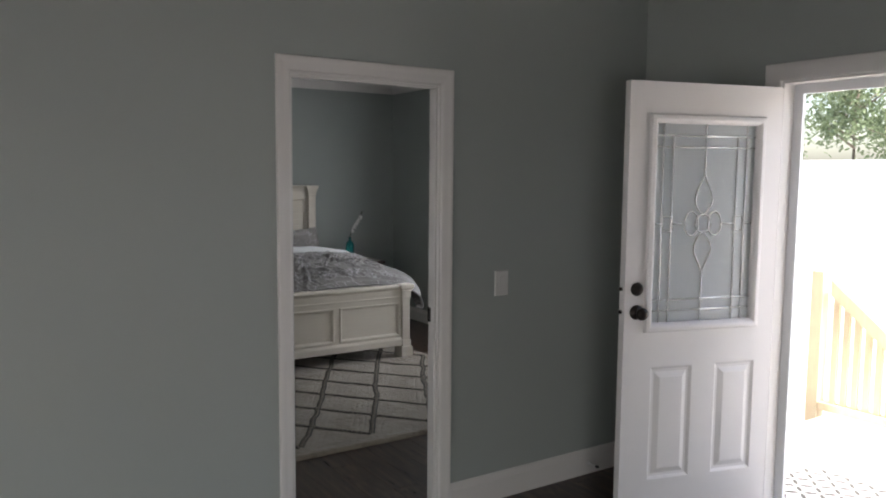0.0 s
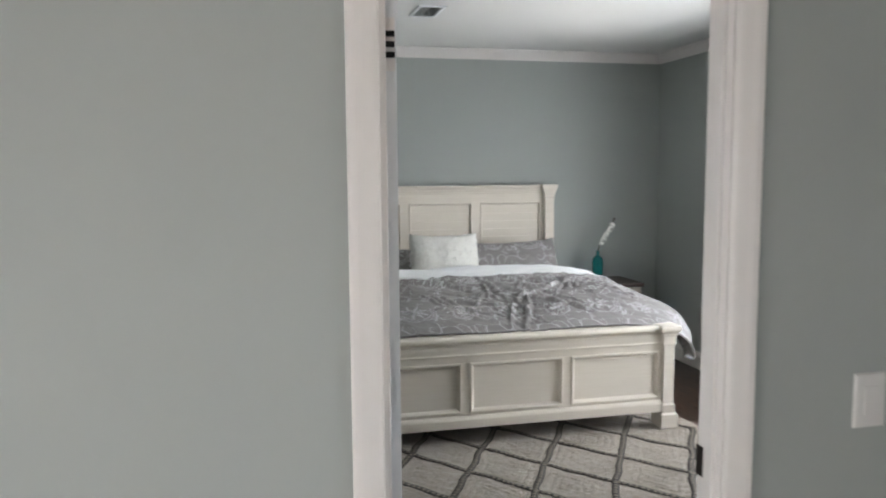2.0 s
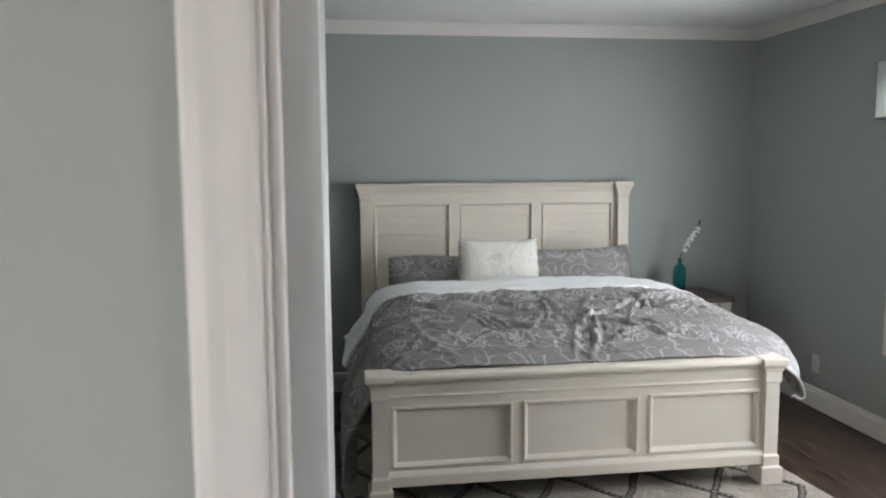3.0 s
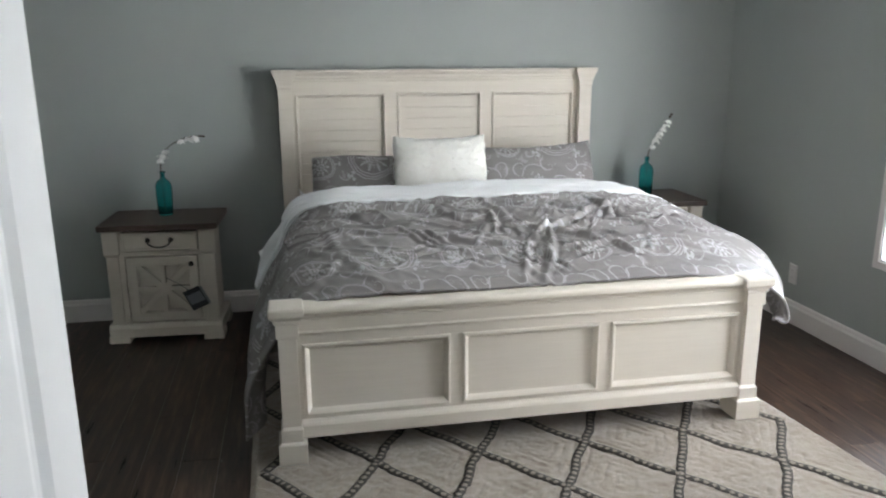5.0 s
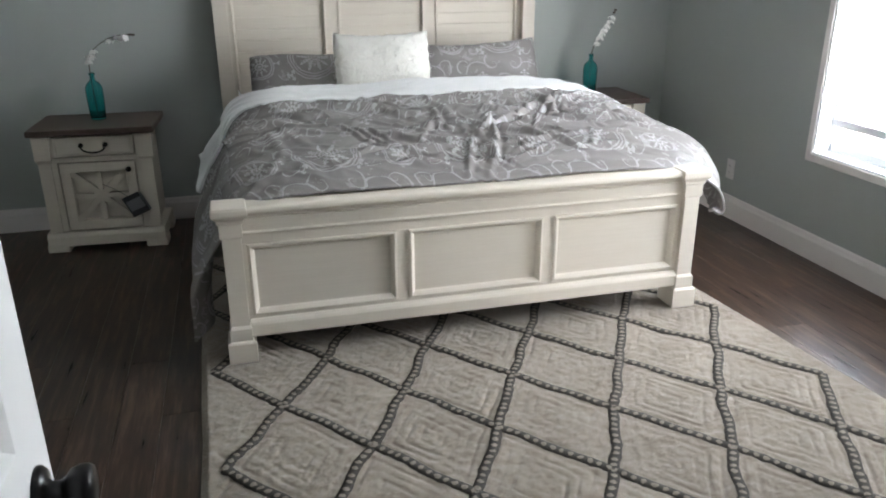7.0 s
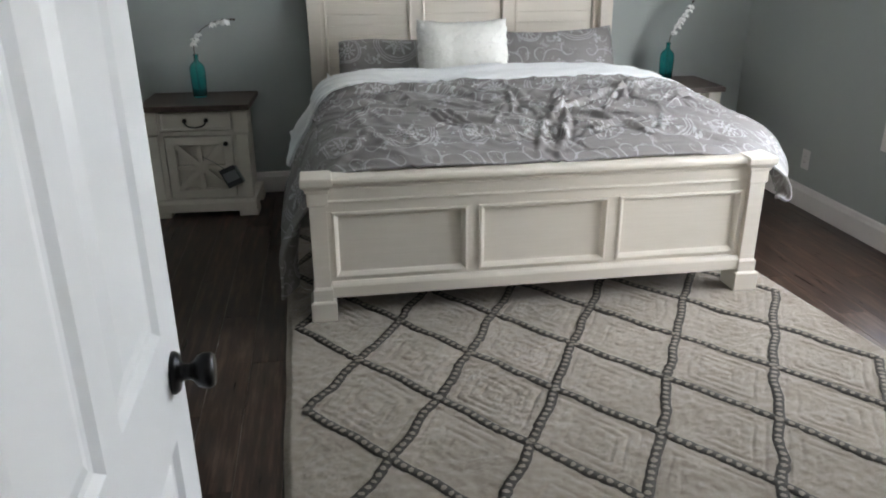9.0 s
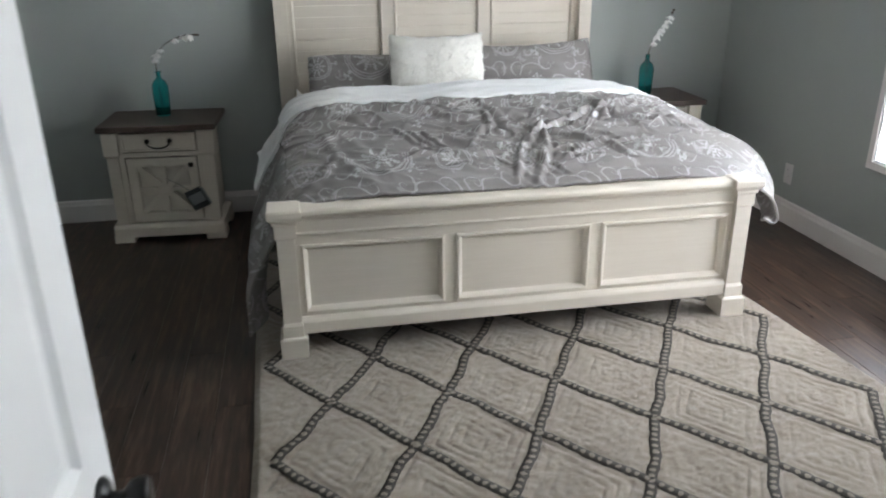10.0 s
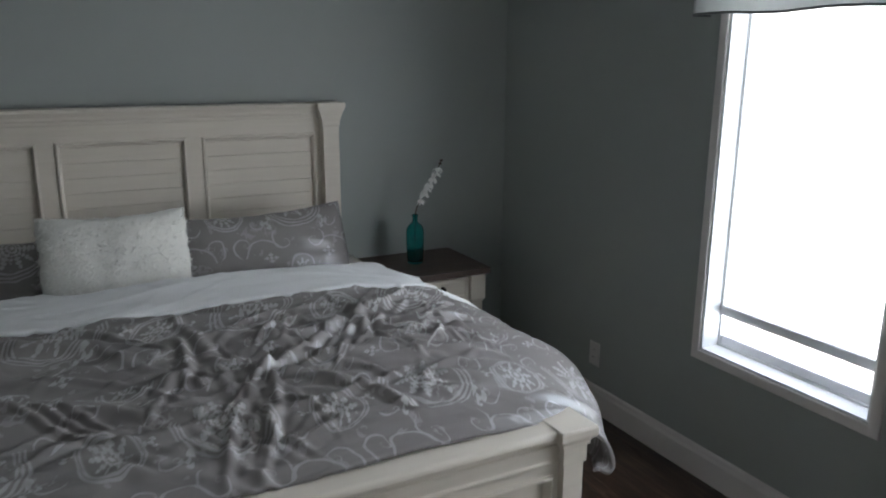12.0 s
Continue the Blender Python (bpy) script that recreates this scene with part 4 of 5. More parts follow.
# ---- nightstands ----
def nightstand(at, turn, label):
    """Local: x across, y from the front (0) back, z up."""
    t = thing("nightstand", label, "nightstand", at, turn, "nightstands beside the bed")
    w, dp = 0.60, 0.40
    body = part("body", boxes((-w / 2 + 0.03, w / 2 - 0.03, 0.056, dp, 0.11, 0.655)), CREAM, t, bevel=0.002)
    for s in (-1, 1):
        x = s * (w / 2 - 0.038)
        pst = block_stack([(0.032, 0.012, 0.08, 0.11), (0.032, 0.012, 0.08, 0.505), (0.036, 0.006, 0.084, 0.512), (0.042, 0.0, 0.09, 0.522), (0.042, 0.0, 0.09, 0.645), (0.044, -0.002, 0.092, 0.655)])
        bmesh.ops.translate(pst, verts=pst.verts, vec=(x, 0, 0))
        part("post", pst, CREAM, t, bevel=0.002)
        part("foot", boxes((x - 0.058, x + 0.058, -0.014, 0.11, 0.0, 0.045)), CREAM, t, bevel=0.008)
        part("foot", boxes((x - 0.055, x + 0.055, 0.29, dp, 0, 0.045)), CREAM, t, bevel=0.008)
        part("plinth_side", boxes((s * (w / 2 - 0.02) - 0.03, s * (w / 2 - 0.02) + 0.03, 0.10, dp, 0.035, 0.10)), CREAM, t, bevel=0.003)
    part("plinth", strip([(0.10, 0.035), (-0.012, 0.035), (-0.012, 0.085), (-0.006, 0.098), (0.004, 0.108), (0.10, 0.112)], -w / 2 - 0.012, w / 2 + 0.012, lambda a, o, u: (a, o, u)), CREAM, t, bevel=0.001)
    part("rail", boxes((-0.232, 0.232, 0.024, 0.056, 0.503, 0.531)), CREAM, t, bevel=0.003)
    part("rail", boxes((-0.232, 0.232, 0.024, 0.056, 0.648, 0.657)), CREAM, t)
    for s in (-1, 1):
        part("stile", boxes((s * 0.2165 - 0.0155, s * 0.2165 + 0.0155, 0.024, 0.056, 0.112, 0.503)), CREAM, t, bevel=0.001)
        part("stile", boxes((s * 0.2205 - 0.0115, s * 0.2205 + 0.0115, 0.024, 0.056, 0.531, 0.648)), CREAM, t, bevel=0.001)
    part("top", boxes((-w / 2 - 0.022, w / 2 + 0.022, -0.022, dp + 0.045, 0.657, 0.69)), TOPWOOD, t, "dark brown wooden top", bevel=0.005)
    drawer = part("drawer_front", loop_frame((-0.205, 0.205, 0.536, 0.643), [(0, -0.018), (0, 0.020), (0.004, 0.024), (0.012, 0.024), (0.016, 0.021), (0.017, 0.021)], lambda u, v, d: (u, 0.035 - d, v), fill=True), CREAM, t)
    for s in (-1, 1):
        k = lathe([(0, 0), (0.013, 0), (0.012, 0.006), (0.006, 0.009), (0.006, 0.016), (0.010, 0.02), (0.008, 0.026), (0, 0.027)], 20, "-y")
        bmesh.ops.translate(k, verts=k.verts, vec=(s * 0.062, 0.013, 0.597))
        part("pull_rosette", k, BRONZE, drawer, smooth=True)
    part("pull", tube([(0.062 * math.cos(math.pi * k / 14) * (1 - 0.12 * math.sin(math.pi * k / 14)), -0.004 - 0.006 * math.sin(math.pi * k / 14), 0.595 - 0.036 * math.sin(math.pi * k / 14) ** 0.7) for k in range(15)], 0.0045, 8), BRONZE, drawer, "dark bronze bail pull", smooth=True)
    d0, d1, z0, z1 = -0.192, 0.196, 0.118, 0.498
    door = part("door", loop_frame((d0, d1, z0, z1), [(0, -0.018), (0, 0.018), (0.003, 0.021), (0.050, 0.021), (0.054, 0.010), (0.055, -0.018)], lambda u, v, d: (u, 0.035 - d, v), fill=True), CREAM, t)
    a0, a1, b0, b1 = d0 + 0.054, d1 - 0.054, z0 + 0.054, z1 - 0.054
    cx, cz = 0.0, (b0 + b1) / 2

    def brace(p, q, wide, proud):
        p, q = Vector(p), Vector(q)
        d = (q - p).normalized()
        nn = Vector((-d.y, d.x)) * wide / 2
        bm = bmesh.new()
        vs = [bm.verts.new((c.x, y, c.y)) for y in (0.048, 0.035 - proud) for c in (p - nn, q - nn, q + nn, p + nn)]
        for f in ((3, 2, 1, 0), (4, 5, 6, 7), (0, 1, 5, 4), (1, 2, 6, 5), (2, 3, 7, 6), (3, 0, 4, 7)):
            bm.faces.new([vs[i] for i in f])
        part("brace", bm, CREAM, door, bevel=0.002)
    brace((a0, b0), (a1, b1), 0.034, 0.0165)
    brace((a0, b1), (a1, b0), 0.034, 0.0160)
    brace((cx, b0), (cx, b1), 0.026, 0.0150)
    brace((a0, cz), (a1, cz), 0.026, 0.0145)
    k = lathe([(0, 0), (0.008, 0), (0.006, 0.008), (0.006, 0.014), (0.014, 0.019), (0.015, 0.026), (0.010, 0.031), (0, 0.032)], 24, "-y")
    bmesh.ops.translate(k, verts=k.verts, vec=(0.165, 0.014, 0.458))
    part("knob", k, BRONZE, door, "dark bronze knob", smooth=True)
    return t


NSL = (1.372, 7.925, 0.0)
NSR = (4.385, 7.935, 0.0)
ns_left = nightstand(NSL, -3.0, "antique white nightstand with dark brown top beside the bed")
ns_right = copy_thing(ns_left, pose(*NSR, 0, 0, 0))
ns_right["label"] = "antique white nightstand with dark brown top near the corner"

# card tag on the left nightstand's knob
PRINT = mat("dark_printed_card", (0.045, 0.045, 0.05), 0.35)
CARDG = mat("grey_printed_card", (0.22, 0.23, 0.24), 0.4)
tag = thing("hang_tag", "dark printed card booklet hanging from the nightstand knob", "tag", (1.372 + 0.172, 7.925 - 0.045, 0.33))
tag.matrix_basis = pose(1.372 + 0.178, 7.925 - 0.036, 0.258, 6, -24, -10)
part("card", boxes((-0.050, 0.050, -0.003, 0.003, -0.062, 0.062)), PRINT, tag, bevel=0.001)
part("printed_field", boxes((-0.040, 0.046, -0.0045, -0.0032, -0.028, 0.034)), CARDG, tag)
part("second_card", boxes((-0.030, 0.062, 0.0035, 0.006, -0.060, 0.052)), CARDG, tag, bevel=0.001)
part("string", tube([(-0.012, 0, 0.06), (-0.045, 0.002, 0.120), (-0.090, 0.006, 0.178)], 0.0012, 6), SLOT, tag)


# ---- bottles with flower stems ----
STEM = mat("dark_twig", (0.055, 0.035, 0.025), 0.7)
PETAL = fabric("white_petal_cloth", (0.82, 0.82, 0.80), 0.7)


def bottle(at, points, blooms, seed, label):
    t = thing("bottle_vase", label, "vase", at, 0, "teal bottles on the nightstands")
    outer = [(0, 0.002), (0.036, 0.0), (0.041, 0.005), (0.043, 0.03), (0.0465, 0.12), (0.047, 0.165), (0.043, 0.185), (0.032, 0.203), (0.018, 0.214), (0.0135, 0.222), (0.013, 0.246), (0.0165, 0.248), (0.0165, 0.256), (0.0125, 0.258)]
    inner = [(0.0105, 0.256), (0.0105, 0.222), (0.016, 0.211), (0.030, 0.199), (0.040, 0.183), (0.0435, 0.165), (0.043, 0.12), (0.039, 0.03), (0.034, 0.012), (0, 0.010)]
    part("glass", lathe(outer + inner, 40), TEAL, t, "translucent teal glass", smooth=True)
    pts = [spline(points, k / 24) for k in range(25)]
    part("stem", tube(pts, 0.0035, 8, 0.5), STEM, t, "thin dark twig", smooth=True)
    rng = random.Random(seed)
    for k, size in blooms:
        c = spline(points, k)
        bm = bmesh.new()
        for p in range(5):
            az = p * 2 * math.pi / 5 + rng.uniform(-0.3, 0.3)
            m = Matrix.Rotation(rng.uniform(-0.5, 0.5), 4, "X") @ Matrix.Rotation(az, 4, "Z") @ Matrix.Rotation(rng.uniform(0.2, 0.9), 4, "Y")
            rows = []
            for i in range(5):
                f = i / 4
                hw = size * 0.42 * math.sin(math.pi * min(0.97, 0.08 + f * 0.86)) ** 0.8
                rows.append([bm.verts.new(c + (m @ Vector((size * f, s * hw, -size * 0.35 * f * f + 0.12 * size * s * s)))) for s in (-1, 0, 1)])
            for a, b in zip(rows, rows[1:]):
                for i in range(2):
                    bm.faces.new((a[i], a[i + 1], b[i + 1], b[i]))
        part("blossom", bm, PETAL, t, smooth=True)
    for k in (0.94, 1.0):
        c = spline(points, k)
        b = bmesh.new()
        bmesh.ops.create_icosphere(b, subdivisions=2, radius=0.0075, matrix=Matrix.Translation(c) @ Matrix.Diagonal((1.3, 0.9, 0.9, 1)))
        part("bud", b, STEM, t, smooth=True)
    return t


bottle((1.383, 8.19, 0.69), [(0, 0, 0.02), (-0.004, 0, 0.15), (-0.006, 0, 0.27), (0.004, -0.01, 0.34), (0.05, -0.02, 0.40), (0.13, -0.03, 0.445), (0.20, -0.035, 0.46), (0.25, -0.035, 0.458)],
       [(0.40, 0.030), (0.46, 0.036), (0.52, 0.030), (0.70, 0.032), (0.78, 0.030), (0.86, 0.040), (0.44, 0.028)], 5, "teal glass bottle with an arching white blossom twig")
bottle((4.395, 8.16, 0.69), [(0, 0, 0.02), (0.0, 0, 0.15), (0.004, 0, 0.27), (0.03, -0.01, 0.34), (0.065, -0.02, 0.41), (0.105, -0.03, 0.475), (0.135, -0.03, 0.53)],
       [(0.48, 0.030), (0.55, 0.034), (0.62, 0.032), (0.68, 0.034), (0.75, 0.032), (0.81, 0.034), (0.88, 0.032), (0.58, 0.03)], 9, "teal glass bottle with an upright white blossom twig")


# ---- wall plates, ceiling fittings ----
def plate(name, label, category, m, w, h, toggles):
    t = tagged(new(name), label, category)
    t.matrix_basis = m
    cover = part("cover", loop_frame((-w / 2, w / 2, -h / 2, h / 2), [(0, 0.0), (0, 0.003), (0.004, 0.006), (0.005, 0.006)], lambda u, v, d: (u, -d, v), fill=True), PLATE, t)
    for kind, z in toggles:
        if kind == "paddle":
            part("rocker", boxes((-0.017, 0.017, -0.009, -0.006, z - 0.033, z + 0.033)), PLATE, t, bevel=0.001)
        else:
            soc = part("socket", boxes((-0.016, 0.016, -0.0075, -0.006, z - 0.014, z + 0.014)), PLATE, t, bevel=0.0008)
            for dx in (-0.006, 0.006):
                part("slot", boxes((dx - 0.001, dx + 0.001, -0.0079, -0.0074, z - 0.002, z + 0.007)), SLOT, soc)
    for z in (-h / 2 + 0.012, h / 2 - 0.012):
        s = lathe([(0, 0), (0.003, 0), (0.003, 0.001), (0, 0.0013)], 10, "-y")
        bmesh.ops.translate(s, verts=s.verts, vec=(0, -0.006, z))
        part("screw", s, PLATE, t)
    return t


plate("light_switch", "white light switch beside the bedroom doorway", "light switch", pose(2.937, YD, 1.112), 0.083, 0.125, [("paddle", 0.0)])
plate("power_outlet", "white power outlet low on the wall beside the bed", "power outlet", pose(XR, 7.50, 0.30, 0, 0, -90) , 0.075, 0.12, [("socket", 0.02), ("socket", -0.02)])

stop = thing("door_stop", "white spring door stop with dark tip on the baseboard", "door stop", (3.56, YD - 0.016, 0.06))
k = lathe([(0, 0), (0.011, 0), (0.011, 0.006), (0.005, 0.010), (0.005, 0.055), (0, 0.055)], 16, "-y")
part("spring", k, PLATE, stop, smooth=True)
k = lathe([(0, 0), (0.008, 0), (0.009, 0.012), (0.006, 0.018), (0, 0.018)], 16, "-y")
bmesh.ops.translate(k, verts=k.verts, vec=(0, -0.055, 0))
part("tip", k, SLOT, stop, "dark rubber tip", smooth=True)

lamp = thing("ceiling_lamp", "frosted glass dome ceiling lamp with dark finial, unlit", "ceiling lamp", (2.80, 5.85, H))
part("base_plate", lathe([(0, 0), (0.085, 0), (0.085, -0.012), (0.075, -0.022), (0, -0.022)], 36), BRONZE, lamp, smooth=True)
part("shade", lathe([(0.17, -0.03), (0.165, -0.05), (0.14, -0.08), (0.10, -0.105), (0.05, -0.120), (0.012, -0.124), (0.012, -0.121), (0.05, -0.116), (0.10, -0.101), (0.137, -0.077), (0.161, -0.048), (0.166, -0.03), (0.17, -0.03)], 48), DOME, lamp, "frosted glass dome", smooth=True)
part("finial", lathe([(0, -0.118), (0.012, -0.124), (0.017, -0.130), (0.012, -0.140), (0.006, -0.146), (0, -0.148)], 20), BRONZE, lamp, "dark finial", smooth=True)
part("stem", lathe([(0.005, -0.02), (0.005, -0.125)], 10), BRONZE, lamp)

vent = thing("ceiling_vent", "white metal ceiling air register", "air vent", (2.66, 6.95, H))
part("frame", loop_frame((-0.09, 0.09, -0.17, 0.17), [(0, 0), (0.002, -0.006), (0.022, -0.009), (0.024, -0.002)], lambda u, v, d: (u, v, d)), VINYL, vent)
part("backing", boxes((-0.066, 0.066, -0.146, 0.146, -0.0015, -0.0005)), SLOT, vent)
for k in range(9):
    sl = boxes((-0.0035, 0.0035, -0.145, 0.145, -0.001, 0.001))
    bmesh.ops.transform(sl, matrix=pose(-0.058 + k * 0.0145, 0, -0.006, 0, 38 if k < 4 else -38, 0), verts=sl.verts)
    part("slat", sl, VINYL, vent)


# ---- rug ----
RZ = 0.024
RY0, RY1 = 4.53, 7.58


def rug_left(y):
    return 1.923 + (5.75 - y) * 0.0226


def rug_right(y):
    return 4.33 + (5.70 - y) * 0.10


def rug_at(k, r):
    """Lattice place: k half diamonds across, r rows from the bed's foot towards the door."""
    x = 1.955 + 0.2235 * k + r * (0.025 + 0.020 * math.sin(math.pi * k / 10)) - 0.03 * max(0.0, math.sin(math.pi * (k - 1.5) / 9))
    return Vector((x, 6.275 - 0.3215 * r))


def pile():
    m = mat("cream_wool_pile", (0.50, 0.46, 0.41), 0.95)
    m.node_tree.nodes["Principled BSDF"].inputs["Sheen Weight"].default_value = 0.35
    n = Net(m)
    v = n.coord()
    a, b, c = n.math("MULTIPLY_ADD", n.noise(v, 6.0, 8.0, 0.72), 2.2, -0.6), n.noise(v, 70, 4.0, 0.7), n.noise(v, 420, 2.0)
    base = n.mix(a, (0.142, 0.110, 0.082), (0.335, 0.287, 0.238))
    n.colour(n.mix(n.math("MULTIPLY", b, 0.6), base, (0.225, 0.178, 0.134)))
    n.bump(n.math("MULTIPLY_ADD", b, 0.7, n.math("MULTIPLY", c, 0.5)), 0.8, 0.006)
    return m


def braid():
    m = mat("charcoal_braid", (0.06, 0.058, 0.06), 0.95)
    n = Net(m)
    uv = n.coord(kind="UV")
    sep = n.add("ShaderNodeSeparateXYZ")
    n.link(uv, sep.inputs[0])
    link = n.math("SINE", n.math("MULTIPLY_ADD", sep.outputs[0], 190.0, n.math("MULTIPLY", n.noise(n.coord(), 26, 2.0), 5.0)))
    across = n.math("MULTIPLY", sep.outputs[1], sep.outputs[1])
    fac = n.math("GREATER_THAN", n.math("SUBTRACT", link, n.math("MULTIPLY", across, 4.2)), -0.2)
    f = n.noise(n.coord(), 180, 3.0)
    dark = n.mix(f, (0.014, 0.012, 0.011), (0.075, 0.066, 0.058))
    n.colour(n.mix(n.math("MULTIPLY", fac, n.math("MULTIPLY_ADD", f, 1.1, 0.1)), dark, (0.31, 0.265, 0.22)))
    n.bump(n.math("ADD", f, fac), 0.8, 0.004)
    return m


PILE, BRAID = pile(), braid()
rug = thing("rug", "cream wool rug with charcoal diamond lattice on the dark floor", "rug", (3.1, 6.0, 0))
nx, ny = 400, 500
verts, faces = [], []
for j in range(ny + 1):
    y = RY0 + (RY1 - RY0) * j / ny
    xl, xr = rug_left(y) + 0.006 * noise.noise(Vector((0, y * 3, 0))), rug_right(y) + 0.008 * noise.noise(Vector((5, y * 3, 0)))
    for i in range(nx + 1):
        u = i / nx
        x = xl + (xr - xl) * u
        r = (6.275 - y) / 0.3215
        k = (x - 1.935 - r * 0.037) / 0.2235
        p, q = (k + r) / 2, (k - r) / 2
        dp, dq = abs(p - math.floor(p) - 0.5) * 2, abs(q - math.floor(q) - 0.5) * 2
        d = max(dp, dq) + 0.05 * noise.noise(Vector((x * 9, y * 9, 3)))
        groove = 0.0
        if 0.02 < u < 0.975:
            for level in (0.2, 0.42, 0.62, 0.82):
                groove += math.exp(-((d - level) / 0.024) ** 2) * (0.75 + 1.1 * noise.noise(Vector((x * 8, y * 8, level * 9))))
        edge = min(i, nx - i, j, ny - j)
        z = RZ * min(1.0, 0.25 + edge * 0.19) - 0.0052 * max(0.0, groove) * max(0.0, 0.6 + 1.2 * noise.noise(Vector((x * 2.6, y * 2.6, 7)))) + 0.0030 * noise.fractal(Vector((x * 30, y * 30, 0)), 1.0, 2.0, 3) + 0.002 * noise.noise(Vector((x * 4, y * 4, 1)))
        verts.append((x, y, z))
for j in range(ny):
    for i in range(nx):
        a = j * (nx + 1) + i
        faces.append((a, a + 1, a + nx + 2, a + nx + 1))
me = bpy.data.meshes.new("wool_surface")
me.from_pydata(verts, [], faces)
me.materials.append(PILE)
for f in me.polygons:
    f.use_smooth = True
ob = new("wool_surface", me)
ob.parent = rug
inside(ob)
wpart("backing", strip([(0, 0.0005), (0, 0.006), (1, 0.006), (1, 0.0005)], RY0 + 0.003, RY1 - 0.003, lambda t, o, u: (rug_left(t) + 0.004 + o * (rug_right(t) - rug_left(t) - 0.008), t, u)), PILE, rug)


def band(a, b, seed):
    """One braided run between two lattice nodes."""
    bm = bmesh.new()
    layer = bm.loops.layers.uv.new("UVMap")
    d = (b - a)
    n = Vector((-d.y, d.x)).normalized()
    steps, rows, uvs = 16, [], {}
    for k in range(steps + 1):
        f = k / steps
        c = a + d * f + n * (0.011 * noise.noise(Vector((seed * 3.7, f * 2.2, 0))) * math.sin(math.pi * f) * 2)
        w = 0.0215 * (1 + 0.25 * noise.noise(Vector((seed, f * 14, 2))))
        row = []
        for s, z in ((-1.0, RZ - 0.004), (-0.8, RZ + 0.003), (0, RZ + 0.0045), (0.8, RZ + 0.003), (1.0, RZ - 0.004)):
            v = bm.verts.new((c.x + n.x * w * s, c.y + n.y * w * s, z))
            uvs[v] = (f * d.length + seed * 0.13, s)
            row.append(v)
        rows.append(row)
    for r0, r1 in zip(rows, rows[1:]):
        for i in range(4):
            f = bm.faces.new((r0[i], r0[i + 1], r1[i + 1], r1[i]))
            for lp in f.loops:
                lp[layer].uv = uvs[lp.vert]
    wpart("braid", bm, BRAID, rug, "charcoal braided band", smooth=True)


seed = 0
jit = {}


def node(k, r):
    """Node k (half steps) of row r, a little off the true lattice as on a hand-made rug."""
    key = (k, r)
    if key not in jit:
        j = random.Random(k * 101 + r * 7)
        jit[key] = rug_at(k, r) + Vector((j.uniform(-0.008, 0.008), j.uniform(-0.01, 0.01)))
    return jit[key]


for r in range(-4, 5):
    for k in range(0, 11):
        if (k + r) % 2 == 0:
            for dk in (-1, 1):
                if 0 <= k + dk <= 10:
                    seed += 1
                    band(node(k, r), node(k + dk, r + 1), seed)


# ---- outside ----
def ground_mat():
    m = mat("pale_gravel", (0.62, 0.60, 0.57), 0.9)
    n = Net(m)
    v = n.coord()
    n.colour(n.mix(n.noise(v, 0.6, 5.0), (0.55, 0.53, 0.50), (0.72, 0.70, 0.67)))
    n.bump(n.noise(v, 40, 4.0), 0.5, 0.02)
    return m


def pine(name, a, b):
    m = mat(name, a, 0.7)
    n = Net(m)
    g = n.noise(n.coord((9, 9, 1.2)), 3.0, 5.0, 0.6)
    n.colour(n.mix(g, a, b))
    n.bump(g, 0.3, 0.002)
    return m


GRAVEL, LUMBER = ground_mat(), pine("new_pine_lumber", (0.64, 0.50, 0.32), (0.78, 0.66, 0.48))
structure("ground", boxes((-400, 400, -400, 400, -0.9, -0.62)), GRAVEL, "pale dry ground round the house", "ground")
rail = thing("stair_rail", "new pine stair railing with square balusters on the porch", "railing", (5.93, 3.2, -0.02))
wpart("post", boxes((5.86, 5.95, 3.56, 3.65, -0.62, 0.98)), LUMBER, rail, bevel=0.004)
RS = 0.80


def slope(y):
    return 1.0 - (3.52 - y) * RS


bm = bmesh.new()
vs = [bm.verts.new((x, y, slope(y) + dz)) for y in (3.50, 1.70) for x, dz in ((5.855, -0.165), (5.955, -0.165), (5.955, -0.05), (5.855, -0.05))]
for f in ((0, 1, 2, 3), (7, 6, 5, 4), (0, 4, 5, 1), (1, 5, 6, 2), (2, 6, 7, 3), (3, 7, 4, 0)):
    bm.faces.new([vs[i] for i in f])
wpart("handrail", bm, LUMBER, rail, bevel=0.003)
for k in range(22):
    y = 3.47 - k * 0.078
    wpart("baluster", boxes((5.885, 5.922, y - 0.021, y + 0.021, 0.035 if y > 2.42 else -0.6, slope(y) - 0.160)), LUMBER, rail, bevel=0.002)
DECKW = pine("pale_deck_boards", (0.72, 0.69, 0.64), (0.82, 0.79, 0.74))
DARKMAT = mat("charcoal_doormat_pile", (0.11, 0.105, 0.10), 0.95)
PALEMAT = mat("pale_doormat_pile", (0.52, 0.52, 0.52), 0.95)
deck = thing("porch_deck", "pale wooden porch deck outside the entry door", "deck", (4.9, 2.6, -0.05), kind="structure")
wpart("bottom_rail", boxes((5.86, 5.95, 2.41, 3.555, -0.024, 0.035)), LUMBER, rail, bevel=0.003)
for k in range(13):
    wpart("board", boxes((XE + 0.145, 5.95, 1.55 + k * 0.146, 1.55 + k * 0.146 + 0.143, -0.06, -0.024)), DECKW, deck, bevel=0.001)
wpart("skirt", boxes((XE + 0.15, 5.94, 1.56, 3.44, -0.62, -0.062)), DECKW, deck)
dmat = thing("doormat", "grey and white leaf-patterned doormat on the porch", "doormat", (4.55, 2.45, -0.024))
wpart("base", boxes((4.14, 4.78, 1.95, 2.95, -0.024, -0.012)), PALEMAT, dmat, bevel=0.004)
rng = random.Random(11)
